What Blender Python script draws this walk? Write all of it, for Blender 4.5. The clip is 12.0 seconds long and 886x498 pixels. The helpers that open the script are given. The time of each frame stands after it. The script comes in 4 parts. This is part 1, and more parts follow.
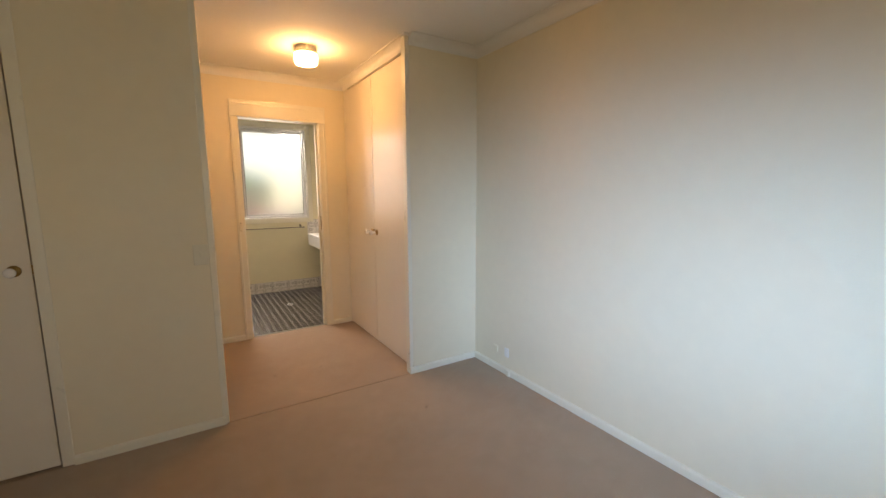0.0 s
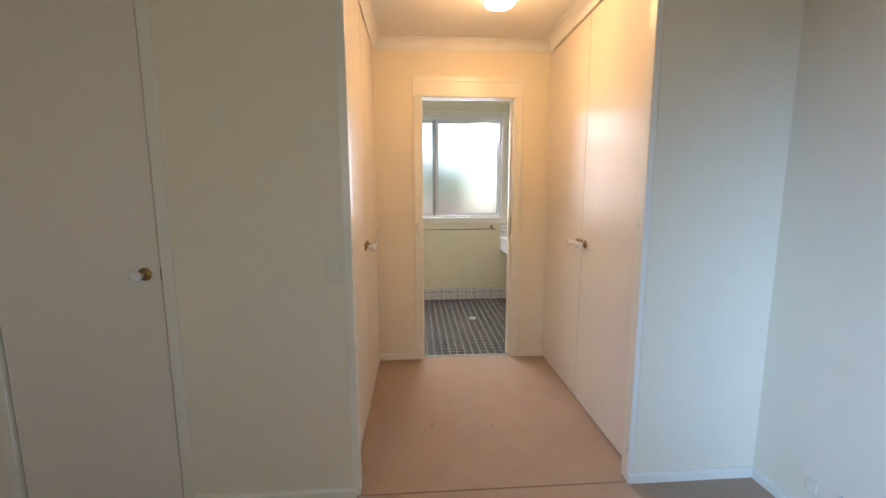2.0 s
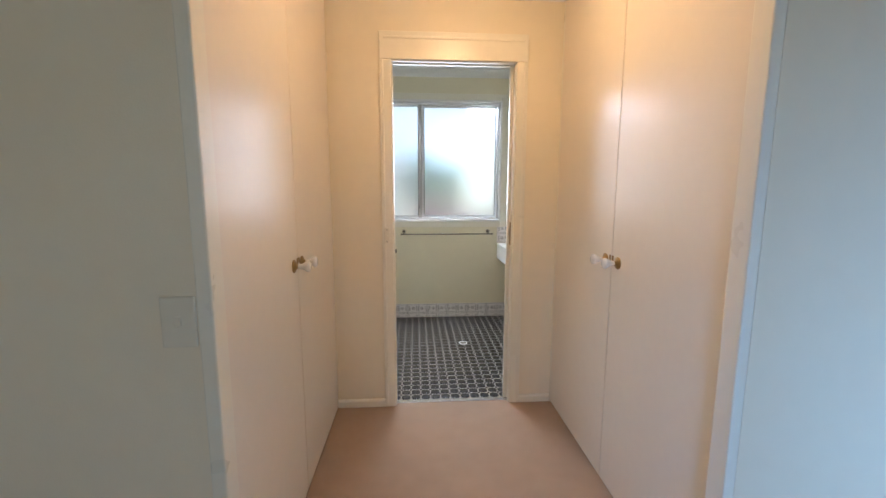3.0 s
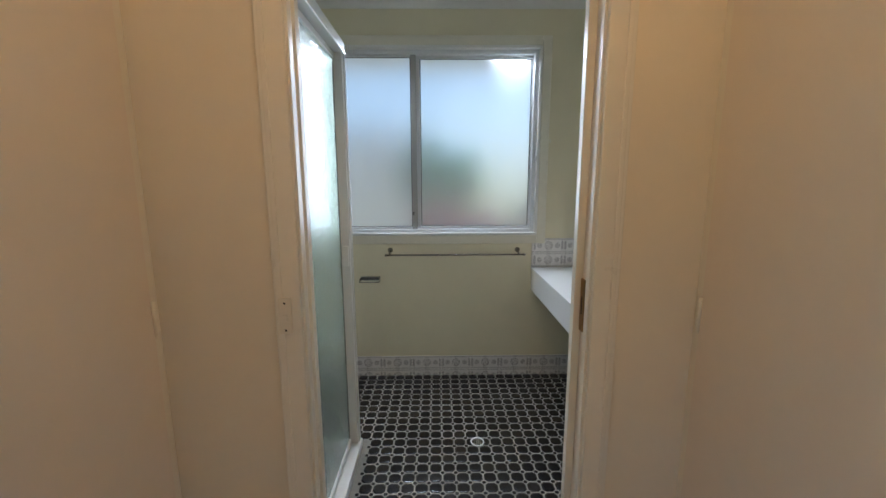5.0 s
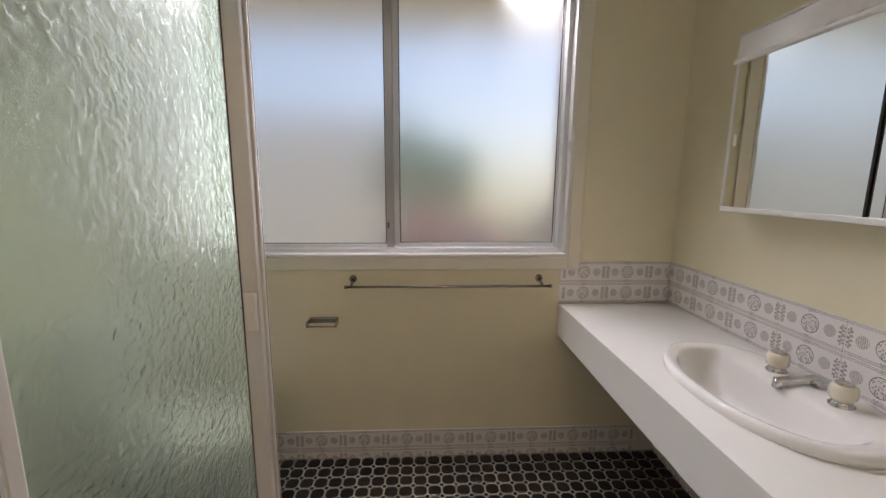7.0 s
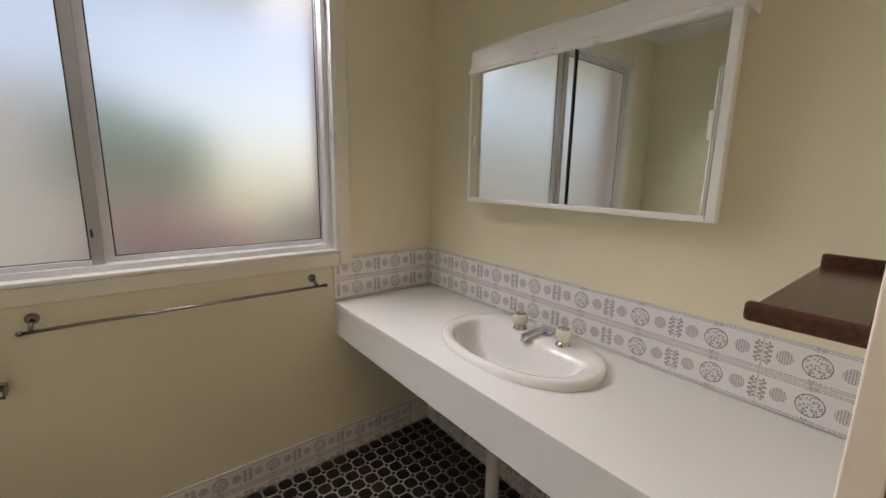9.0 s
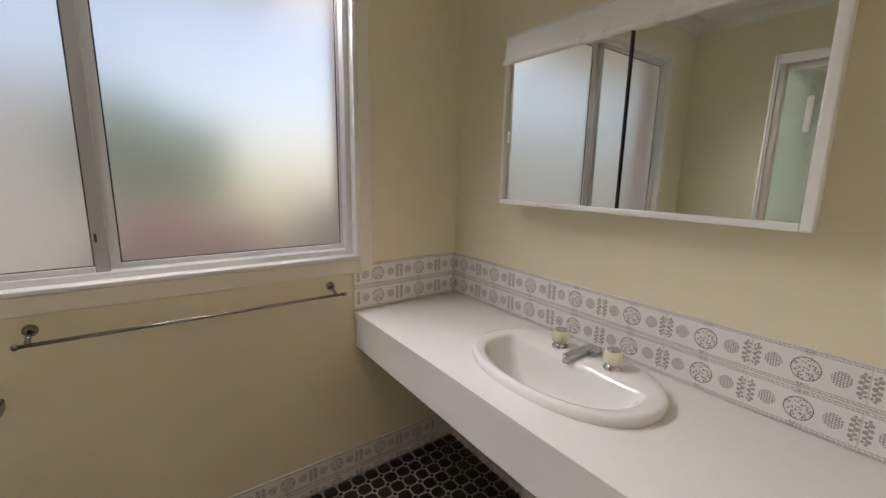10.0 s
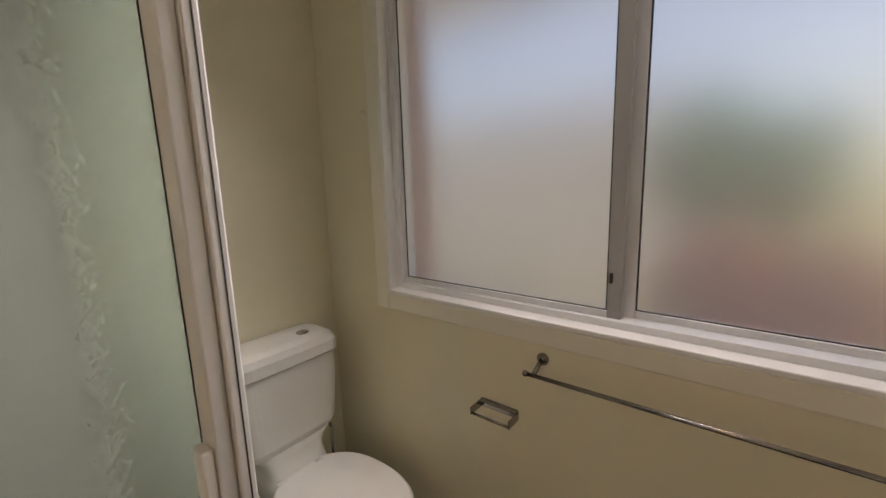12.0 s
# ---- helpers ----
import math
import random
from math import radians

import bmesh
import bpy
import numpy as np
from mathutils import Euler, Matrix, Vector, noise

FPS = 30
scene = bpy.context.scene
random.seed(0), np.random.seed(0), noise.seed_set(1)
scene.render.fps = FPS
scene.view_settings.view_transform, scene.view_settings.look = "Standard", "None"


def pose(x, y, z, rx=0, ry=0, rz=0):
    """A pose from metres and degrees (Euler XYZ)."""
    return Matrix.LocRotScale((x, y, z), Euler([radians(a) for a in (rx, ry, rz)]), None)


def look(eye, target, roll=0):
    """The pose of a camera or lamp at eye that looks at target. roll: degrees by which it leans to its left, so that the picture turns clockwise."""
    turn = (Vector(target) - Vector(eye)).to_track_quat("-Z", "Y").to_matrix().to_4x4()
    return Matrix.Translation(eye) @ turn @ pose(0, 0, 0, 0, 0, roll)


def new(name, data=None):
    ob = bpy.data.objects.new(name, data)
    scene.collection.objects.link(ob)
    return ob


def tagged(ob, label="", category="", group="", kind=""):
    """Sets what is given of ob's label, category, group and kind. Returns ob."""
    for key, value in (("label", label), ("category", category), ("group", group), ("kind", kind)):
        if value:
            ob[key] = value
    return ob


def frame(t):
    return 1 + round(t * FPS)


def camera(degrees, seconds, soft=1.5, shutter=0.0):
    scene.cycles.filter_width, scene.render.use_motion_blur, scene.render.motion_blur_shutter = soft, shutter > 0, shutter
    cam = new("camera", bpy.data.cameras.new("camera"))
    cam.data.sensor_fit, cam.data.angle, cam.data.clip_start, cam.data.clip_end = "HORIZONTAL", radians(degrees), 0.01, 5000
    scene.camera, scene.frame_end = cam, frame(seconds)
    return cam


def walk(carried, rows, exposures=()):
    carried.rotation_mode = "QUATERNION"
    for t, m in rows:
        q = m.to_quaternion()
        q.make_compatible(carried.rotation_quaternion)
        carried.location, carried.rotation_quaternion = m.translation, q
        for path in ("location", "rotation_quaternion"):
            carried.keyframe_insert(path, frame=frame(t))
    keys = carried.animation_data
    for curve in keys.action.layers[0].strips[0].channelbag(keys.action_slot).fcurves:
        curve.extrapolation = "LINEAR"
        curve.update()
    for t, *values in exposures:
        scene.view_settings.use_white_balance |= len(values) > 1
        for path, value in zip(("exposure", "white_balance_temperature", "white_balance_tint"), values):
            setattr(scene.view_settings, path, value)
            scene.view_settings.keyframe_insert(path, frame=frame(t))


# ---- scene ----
cam = camera(95.5, 12.0)
PATH = [
    (0, (-0.423, -4.102, 1.374), (0.627, -2.423, 1.095), -0.3),
    (0.5, (-0.392, -3.977, 1.358), (0.27, -2.108, 1.097), -0.6),
    (1, (-0.306, -3.791, 1.33), (0.032, -1.837, 1.073), -0.3),
    (1.5, (-0.194, -3.473, 1.347), (-0.027, -1.498, 1.081), -0.2),
    (2, (-0.059, -3.139, 1.337), (0.075, -1.162, 1.062), -0.2),
    (2.5, (0.042, -2.765, 1.329), (0.188, -0.788, 1.062), 0.0),
    (3, (0.125, -2.378, 1.314), (0.26, -0.401, 1.04), 0.1),
    (3.2, (0.127, -2.225, 1.314), (0.293, -0.251, 1.04), 0.1),
    (4.8, (0.304, -1.1, 1.402), (0.344, 0.872, 1.069), -0.2),
    (5, (0.328, -0.961, 1.391), (0.353, 1.01, 1.057), -0.2),
    (5.5, (0.339, -0.661, 1.38), (0.325, 1.311, 1.046), 0.1),
    (6, (0.305, -0.395, 1.366), (0.257, 1.576, 1.03), 0.1),
    (6.5, (0.329, -0.211, 1.365), (0.295, 1.762, 1.037), 0.2),
    (8.3, (0.298, 0.054, 1.387), (1.184, 1.81, 1.028), 0.8),
    (8.5, (0.275, 0.053, 1.387), (1.285, 1.74, 1.025), 0.9),
    (9, (0.258, 0.054, 1.382), (1.481, 1.594, 1.017), 1.1),
    (9.5, (0.266, 0.095, 1.382), (1.549, 1.586, 1.018), 1.2),
    (10, (0.308, 0.199, 1.378), (1.467, 1.788, 1.015), 1.1),
    (10.5, (0.25, 0.323, 1.364), (1.002, 2.142, 1.008), 0.6),
    (11, (0.205, 0.454, 1.381), (0.308, 2.425, 1.056), 0.2),
    (11.5, (0.274, 0.587, 1.437), (-0.321, 2.455, 1.045), -0.7),
    (12, (0.442, 0.744, 1.43), (-0.777, 2.291, 1.085), -1.7),
]
walk(cam, [(t, look(e, a, r)) for t, e, a, r in PATH],
     exposures=[(0.0, 1.08, 8700, 20), (1.0, 1.32, 7800, 19), (2.0, 1.36, 6500, 16), (3.0, 1.25, 5900, 13), (5.0, 0.42, 5700, 9), (5.5, 0.42, 5800, 13), (6.0, 0.42, 6000, 18),
                (6.7, 0.45, 6700, 22), (8.3, 0.5, 7100, 21), (9.5, 0.5, 7100, 21), (10.5, 0.4, 7200, 22), (11.0, 0.25, 7600, 24), (12.0, 0.2, 7600, 24)])

# ---- light ----
world = bpy.data.worlds.new("sky")
scene.world = world
world.use_nodes = True
wn = world.node_tree.nodes
sky = wn.new("ShaderNodeTexSky")
sky.sky_type = "NISHITA"
sky.sun_disc = False
sky.sun_elevation = radians(48)
sky.sun_rotation = radians(82)
bg = wn["Background"]
bg.inputs["Strength"].default_value = 0.15
world.node_tree.links.new(sky.outputs["Color"], bg.inputs["Color"])

sun = new("sun", bpy.data.lights.new("sun", "SUN"))
sun.data.energy = 4.5
sun.data.angle = radians(0.5)
sun.data.color = (1.0, 0.95, 0.86)
sun.matrix_world = look((40, 5, 45), (0, 0, 0))

# daylight through the bedroom window behind the walker
day = new("bedroom_daylight", bpy.data.lights.new("bedroom_daylight", "AREA"))
day.data.shape = "RECTANGLE"
day.data.size = 1.3
day.data.size_y = 0.6
day.data.energy = 9.0
day.data.spread = radians(40)
day.data.color = (0.27, 0.54, 1.0)
day.matrix_world = look((-0.95, -6.02, 1.52), (1.50, -3.0, 0.74))
wide = new("bedroom_skylight", bpy.data.lights.new("bedroom_skylight", "AREA"))
wide.data.shape = "RECTANGLE"
wide.data.size = 1.9
wide.data.size_y = 1.15
wide.data.energy = 4.4
wide.data.color = (1.0, 0.96, 0.88)
wide.matrix_world = look((-0.92, -6.015, 1.52), (-0.92, -3.0, 1.40))

# lamps that stand in for daylight in the bathroom window: what falls straight into the room, and the bright veil on the
# frosted panes
glow = new("bathroom_daylight", bpy.data.lights.new("bathroom_daylight", "AREA"))
glow.data.shape = "RECTANGLE"
glow.data.size = 1.46
glow.data.size_y = 1.10
glow.data.energy = 3.2
glow.data.spread = radians(74)
glow.data.color = (0.86, 0.92, 1.0)
glow.matrix_world = look((0.21, 1.757, 1.63), (0.21, 0.75, 1.63))
# added strip lamp under the window head, lifts sill, counter and floor
head = new("window_head_fill", bpy.data.lights.new("window_head_fill", "AREA"))
head.data.shape = "RECTANGLE"
head.data.size = 1.44
head.data.size_y = 0.03
head.data.energy = 9.5
head.data.spread = radians(102)
head.data.color = (0.88, 0.93, 1.0)
head.matrix_world = look((0.21, 1.742, 2.178), (0.34, 0.98, 1.10))
# added lamp just outside the glass, lays an even haze over the panes
veil = new("window_veil_light", bpy.data.lights.new("window_veil_light", "AREA"))
veil.data.shape = "RECTANGLE"
veil.data.size = 1.50
veil.data.size_y = 1.14
veil.data.energy = 0.38
veil.data.color = (0.88, 0.94, 1.0)
veil.matrix_world = look((0.21, 1.842, 1.63), (0.21, 0.75, 1.63))


# ---- materials ----
def material(name, color, rough=0.6, metal=0.0, grain=0.04, scale=40.0, broad=3.0, bump=0.05, bump_scale=200.0,
             coat=0.0, spread=0.08):
    """A painted or plain surface: two scales of tone, uneven gloss and fine relief."""
    m = bpy.data.materials.new(name)
    m.use_nodes = True
    t = m.node_tree
    n, l = t.nodes, t.links
    b = n["Principled BSDF"]
    b.inputs["Metallic"].default_value = metal
    b.inputs["Coat Weight"].default_value = coat
    co = n.new("ShaderNodeTexCoord")
    n1 = n.new("ShaderNodeTexNoise")
    n1.inputs["Scale"].default_value = scale
    n1.inputs["Detail"].default_value = 6
    n2 = n.new("ShaderNodeTexNoise")
    n2.inputs["Scale"].default_value = broad
    n2.inputs["Detail"].default_value = 4
    for k in (n1, n2):
        l.new(co.outputs["Object"], k.inputs["Vector"])
    mix = n.new("ShaderNodeMath")
    mix.operation = "ADD"
    l.new(n1.outputs["Fac"], mix.inputs[0])
    l.new(n2.outputs["Fac"], mix.inputs[1])
    rng = n.new("ShaderNodeMapRange")
    rng.inputs["From Min"].default_value = 0.6
    rng.inputs["From Max"].default_value = 1.4
    rng.inputs["To Min"].default_value = 1 - grain
    rng.inputs["To Max"].default_value = 1 + grain
    l.new(mix.outputs[0], rng.inputs["Value"])
    hsv = n.new("ShaderNodeHueSaturation")
    hsv.inputs["Color"].default_value = (*color, 1)
    l.new(rng.outputs["Result"], hsv.inputs["Value"])
    l.new(hsv.outputs["Color"], b.inputs["Base Color"])
    rr = n.new("ShaderNodeMapRange")
    rr.inputs["To Min"].default_value = max(0.02, rough - spread)
    rr.inputs["To Max"].default_value = min(1, rough + spread)
    l.new(n2.outputs["Fac"], rr.inputs["Value"])
    l.new(rr.outputs["Result"], b.inputs["Roughness"])
    if bump:
        n3 = n.new("ShaderNodeTexNoise")
        n3.inputs["Scale"].default_value = bump_scale
        n3.inputs["Detail"].default_value = 3
        l.new(co.outputs["Object"], n3.inputs["Vector"])
        bp = n.new("ShaderNodeBump")
        bp.inputs["Strength"].default_value = bump
        bp.inputs["Distance"].default_value = 0.004
        l.new(n3.outputs["Fac"], bp.inputs["Height"])
        l.new(bp.outputs["Normal"], b.inputs["Normal"])
    return m


PAINT = (0.80, 0.72, 0.555)
M_WALL = material("cream_wall_paint", PAINT, 0.55, grain=0.025, scale=14, broad=1.3, bump=0.12, bump_scale=320)
M_BATHWALL = material("cream_bathroom_paint", (0.78, 0.72, 0.53), 0.42, grain=0.03, scale=9, broad=1.7, bump=0.08, bump_scale=240)
M_CEIL = material("white_ceiling_paint", (0.80, 0.79, 0.75), 0.75, grain=0.02, bump=0.05)
M_DOOR = material("cream_gloss_door_paint", (0.78, 0.71, 0.60), 0.30, grain=0.02, scale=20, broad=2.0, bump=0.03, bump_scale=60, spread=0.02)
M_TRIM = material("cream_gloss_trim_paint", (0.80, 0.76, 0.64), 0.3, grain=0.025, scale=30, broad=4, bump=0.05, bump_scale=90)
M_WHITE = material("white_gloss_paint", (0.80, 0.79, 0.76), 0.3, grain=0.02, bump=0.03)
M_ALU = material("white_powdercoat_aluminium", (0.72, 0.73, 0.74), 0.35, grain=0.03, bump=0.02)
M_SHALU = material("cream_shower_aluminium", (0.70, 0.69, 0.65), 0.33, grain=0.03, bump=0.02)
M_SEAL = material("dark_rubber_seal", (0.03, 0.03, 0.03), 0.6, bump=0.0)
M_LAMINATE = material("white_laminate", (0.80, 0.79, 0.76), 0.36, grain=0.015, scale=120, broad=5, bump=0.04, bump_scale=500)
M_CERAMIC = material("white_vitreous_china", (0.82, 0.80, 0.77), 0.08, grain=0.01, bump=0.0, coat=0.4, spread=0.03)
M_PLASTIC = material("white_plastic", (0.78, 0.77, 0.72), 0.32, grain=0.015, bump=0.0)
M_SWITCH = material("aged_ivory_plastic", (0.74, 0.69, 0.56), 0.35, grain=0.02, bump=0.0)
M_CREAMPL = material("ivory_plastic", (0.76, 0.70, 0.56), 0.25, grain=0.03, bump=0.0)
M_CHROME = material("chrome", (0.62, 0.62, 0.63), 0.14, metal=1.0, grain=0.05, bump=0.0, spread=0.06)
# chrome whose dark reflections are put into a lower base colour
M_RAIL = material("chrome_dark_reflections", (0.30, 0.28, 0.26), 0.18, metal=1.0, grain=0.1, bump=0.0, spread=0.06)
M_BRASS = material("aged_brass", (0.33, 0.21, 0.08), 0.33, metal=1.0, grain=0.25, scale=60, bump=0.1, bump_scale=90)
M_GROUT = material("pale_grout", (0.23, 0.21, 0.175), 0.85, grain=0.16, scale=60, broad=6, bump=0.2)
M_WGROUT = material("off_white_grout", (0.74, 0.71, 0.66), 0.8, grain=0.1, scale=70, bump=0.1)
M_BRICK = material("red_brown_brick", (0.34, 0.15, 0.10), 0.85, grain=0.25, scale=20, bump=0.3)
M_SOFFIT = material("cream_soffit", (0.66, 0.56, 0.36), 0.7, grain=0.05)
M_FENCE = material("red_leaf", (0.40, 0.125, 0.080), 0.8, grain=0.2, scale=12)
M_PATH = material("pale_concrete", (0.66, 0.58, 0.48), 0.9, grain=0.15, scale=14)
M_GRASS = material("grass", (0.20, 0.19, 0.05), 0.9, grain=0.4, scale=25)
M_YLEAF = material("yellow_green_leaf", (0.42, 0.36, 0.08), 0.6, grain=0.3, scale=9)
M_LEAF = material("leaf_green", (0.18, 0.40, 0.06), 0.6, grain=0.35, scale=9)
M_BARK = material("bark", (0.13, 0.09, 0.06), 0.9, grain=0.3, bump=0.3)
M_RENDERED = material("pale_render", (0.82, 0.77, 0.69), 0.9, grain=0.08)
M_DARK = material("dark_gap", (0.02, 0.018, 0.015), 0.8, bump=0.0)
M_PVC = material("white_pvc", (0.70, 0.69, 0.66), 0.35, bump=0.0)


def node_math(t, op, a, b=None, c=None):
    k = t.nodes.new("ShaderNodeMath")
    k.operation = op
    for i, v in enumerate((a, b, c)):
        if v is None:
            continue
        if isinstance(v, (int, float)):
            k.inputs[i].default_value = v
        else:
            t.links.new(v, k.inputs[i])
    return k.outputs[0]


def carpet_material():
    m = bpy.data.materials.new("brown_cut_pile_carpet")
    m.use_nodes = True
    t = m.node_tree
    n, l = t.nodes, t.links
    b = n["Principled BSDF"]
    b.inputs["Roughness"].default_value = 0.95
    b.inputs["Sheen Weight"].default_value = 0.25
    co = n.new("ShaderNodeTexCoord")
    fine = n.new("ShaderNodeTexNoise")
    fine.inputs["Scale"].default_value = 420
    fine.inputs["Detail"].default_value = 4
    mid = n.new("ShaderNodeTexNoise")
    mid.inputs["Scale"].default_value = 9
    mid.inputs["Detail"].default_value = 7
    mid.inputs["Roughness"].default_value = 0.65
    big = n.new("ShaderNodeTexNoise")
    big.inputs["Scale"].default_value = 1.4
    big.inputs["Detail"].default_value = 5
    for k in (fine, mid, big):
        l.new(co.outputs["Object"], k.inputs["Vector"])
    s = node_math(t, "MULTIPLY_ADD", fine.outputs["Fac"], 0.30, 0.85)
    s = node_math(t, "MULTIPLY_ADD", mid.outputs["Fac"], 0.28, node_math(t, "SUBTRACT", s, 0.14))
    s = node_math(t, "MULTIPLY_ADD", big.outputs["Fac"], 0.36, node_math(t, "SUBTRACT", s, 0.18))
    sp = n.new("ShaderNodeTexVoronoi")
    sp.inputs["Scale"].default_value = 5.0
    l.new(co.outputs["Object"], sp.inputs["Vector"])
    dirt = node_math(t, "LESS_THAN", sp.outputs["Distance"], 0.03)
    s = node_math(t, "SUBTRACT", s, node_math(t, "MULTIPLY", dirt, 0.22))
    hsv = n.new("ShaderNodeHueSaturation")
    hsv.inputs["Color"].default_value = (0.40, 0.282, 0.196, 1)
    l.new(s, hsv.inputs["Value"])
    l.new(hsv.outputs["Color"], b.inputs["Base Color"])
    bp = n.new("ShaderNodeBump")
    bp.inputs["Strength"].default_value = 0.6
    bp.inputs["Distance"].default_value = 0.006
    l.new(fine.outputs["Fac"], bp.inputs["Height"])
    l.new(bp.outputs["Normal"], b.inputs["Normal"])
    return m


def floor_tile_material():
    m = bpy.data.materials.new("black_glazed_floor_tile")
    m.use_nodes = True
    t = m.node_tree
    n, l = t.nodes, t.links
    b = n["Principled BSDF"]
    info = n.new("ShaderNodeObjectInfo")
    geo = n.new("ShaderNodeNewGeometry")
    rnd = node_math(t, "FRACT", node_math(t, "ADD", info.outputs["Random"], geo.outputs["Random Per Island"]))
    ramp = n.new("ShaderNodeValToRGB")
    e = ramp.color_ramp.elements
    e[0].color = (0.006, 0.005, 0.005, 1)
    e[1].color = (0.022, 0.016, 0.011, 1)
    e2 = ramp.color_ramp.elements.new(0.6)
    e2.color = (0.009, 0.0075, 0.007, 1)
    l.new(rnd, ramp.inputs["Fac"])
    l.new(ramp.outputs["Color"], b.inputs["Base Color"])
    co = n.new("ShaderNodeTexCoord")
    ns = n.new("ShaderNodeTexNoise")
    ns.inputs["Scale"].default_value = 28
    l.new(geo.outputs["Position"], ns.inputs["Vector"])
    rr = n.new("ShaderNodeMapRange")
    rr.inputs["To Min"].default_value = 0.12
    rr.inputs["To Max"].default_value = 0.27
    l.new(ns.outputs["Fac"], rr.inputs["Value"])
    l.new(rr.outputs["Result"], b.inputs["Roughness"])
    bp = n.new("ShaderNodeBump")
    bp.inputs["Strength"].default_value = 0.25
    bp.inputs["Distance"].default_value = 0.003
    l.new(ns.outputs["Fac"], bp.inputs["Height"])
    l.new(bp.outputs["Normal"], b.inputs["Normal"])
    return m


def printed_tile_material():
    """White glazed tile, 0.2 by 0.1 m, with a grey-mauve print of roundels between rope borders (local x along, z up)."""
    m = bpy.data.materials.new("white_tile_with_grey_print")
    m.use_nodes = True
    t = m.node_tree
    n, l = t.nodes, t.links
    b = n["Principled BSDF"]
    co = n.new("ShaderNodeTexCoord")
    sep = n.new("ShaderNodeSeparateXYZ")
    l.new(co.outputs["Object"], sep.inputs[0])
    u, v = sep.outputs["X"], sep.outputs["Z"]
    au, av = node_math(t, "ABSOLUTE", u), node_math(t, "ABSOLUTE", v)

    def disc(cu, r):
        du = node_math(t, "SUBTRACT", au, cu)
        return node_math(t, "SQRT", node_math(t, "ADD", node_math(t, "MULTIPLY", du, du), node_math(t, "MULTIPLY", node_math(t, "MULTIPLY", v, v), 0.95)))

    def within(x, lo, hi):
        return node_math(t, "MULTIPLY", node_math(t, "GREATER_THAN", x, lo), node_math(t, "LESS_THAN", x, hi))

    vor = n.new("ShaderNodeTexVoronoi")
    vor.inputs["Scale"].default_value = 190
    l.new(co.outputs["Object"], vor.inputs["Vector"])
    blobs = node_math(t, "LESS_THAN", vor.outputs["Distance"], 0.40)
    d0 = disc(0.0, 0)
    big = node_math(t, "MULTIPLY", node_math(t, "LESS_THAN", d0, 0.0265), node_math(t, "MULTIPLY_ADD", blobs, 0.75, 0.10))
    ring = within(d0, 0.0252, 0.0272)
    d1 = disc(0.0585, 0)
    wave = node_math(t, "MULTIPLY", node_math(t, "SINE", node_math(t, "MULTIPLY", u, 600)), node_math(t, "SINE", node_math(t, "MULTIPLY", v, 600)))
    small = node_math(t, "MULTIPLY", node_math(t, "LESS_THAN", d1, 0.0170), node_math(t, "MULTIPLY_ADD", node_math(t, "LESS_THAN", node_math(t, "ABSOLUTE", wave), 0.35), 0.7, 0.08))

    def spot(cu, cv, r):
        du, dv = node_math(t, "SUBTRACT", au, cu), node_math(t, "SUBTRACT", av, cv)
        d = node_math(t, "SQRT", node_math(t, "ADD", node_math(t, "MULTIPLY", du, du), node_math(t, "MULTIPLY", dv, dv)))
        return node_math(t, "MULTIPLY", node_math(t, "LESS_THAN", d, r), 0.7)

    col = spot(0.0945, 0.0, 0.0048)
    for cu, cv, r in ((0.0865, 0.0065, 0.0042), (0.0945, 0.0125, 0.0036), (0.0875, 0.0185, 0.0046), (0.0965, 0.0215, 0.0030), (0.0905, 0.0265, 0.0030)):
        col = node_math(t, "MAXIMUM", col, spot(cu, cv, r))
    stem = node_math(t, "MULTIPLY", within(au, 0.0905, 0.0922), node_math(t, "LESS_THAN", av, 0.026))
    col = node_math(t, "MAXIMUM", col, node_math(t, "MULTIPLY", stem, 0.6))
    edges = node_math(t, "MAXIMUM", within(av, 0.0380, 0.0396), within(av, 0.0440, 0.0456))
    links = node_math(t, "MULTIPLY", within(av, 0.0380, 0.0456), node_math(t, "GREATER_THAN", node_math(t, "SINE", node_math(t, "MULTIPLY_ADD", u, 700, node_math(t, "MULTIPLY", v, 900))), 0.55))
    rope = node_math(t, "MAXIMUM", node_math(t, "MULTIPLY", edges, 0.62), node_math(t, "MULTIPLY", links, 0.5))
    knot = node_math(t, "MULTIPLY", node_math(t, "LESS_THAN", au, 0.012), within(av, 0.034, 0.047))
    knot = node_math(t, "MULTIPLY", knot, node_math(t, "MULTIPLY_ADD", blobs, 0.5, 0.15))
    total = big
    for x in (ring, small, col, rope, knot):
        total = node_math(t, "MAXIMUM", total, x)
    ns = n.new("ShaderNodeTexNoise")
    ns.inputs["Scale"].default_value = 260
    l.new(co.outputs["Object"], ns.inputs["Vector"])
    total = node_math(t, "MULTIPLY", total, node_math(t, "MULTIPLY_ADD", ns.outputs["Fac"], 0.7, 0.55))
    total = node_math(t, "MINIMUM", total, 1.0)
    mix = n.new("ShaderNodeMix")
    mix.data_type = "RGBA"
    mix.inputs[6].default_value = (0.80, 0.77, 0.75, 1)
    mix.inputs[7].default_value = (0.13, 0.105, 0.105, 1)
    l.new(total, mix.inputs[0])
    l.new(mix.outputs[2], b.inputs["Base Color"])
    b.inputs["Roughness"].default_value = 0.15
    return m


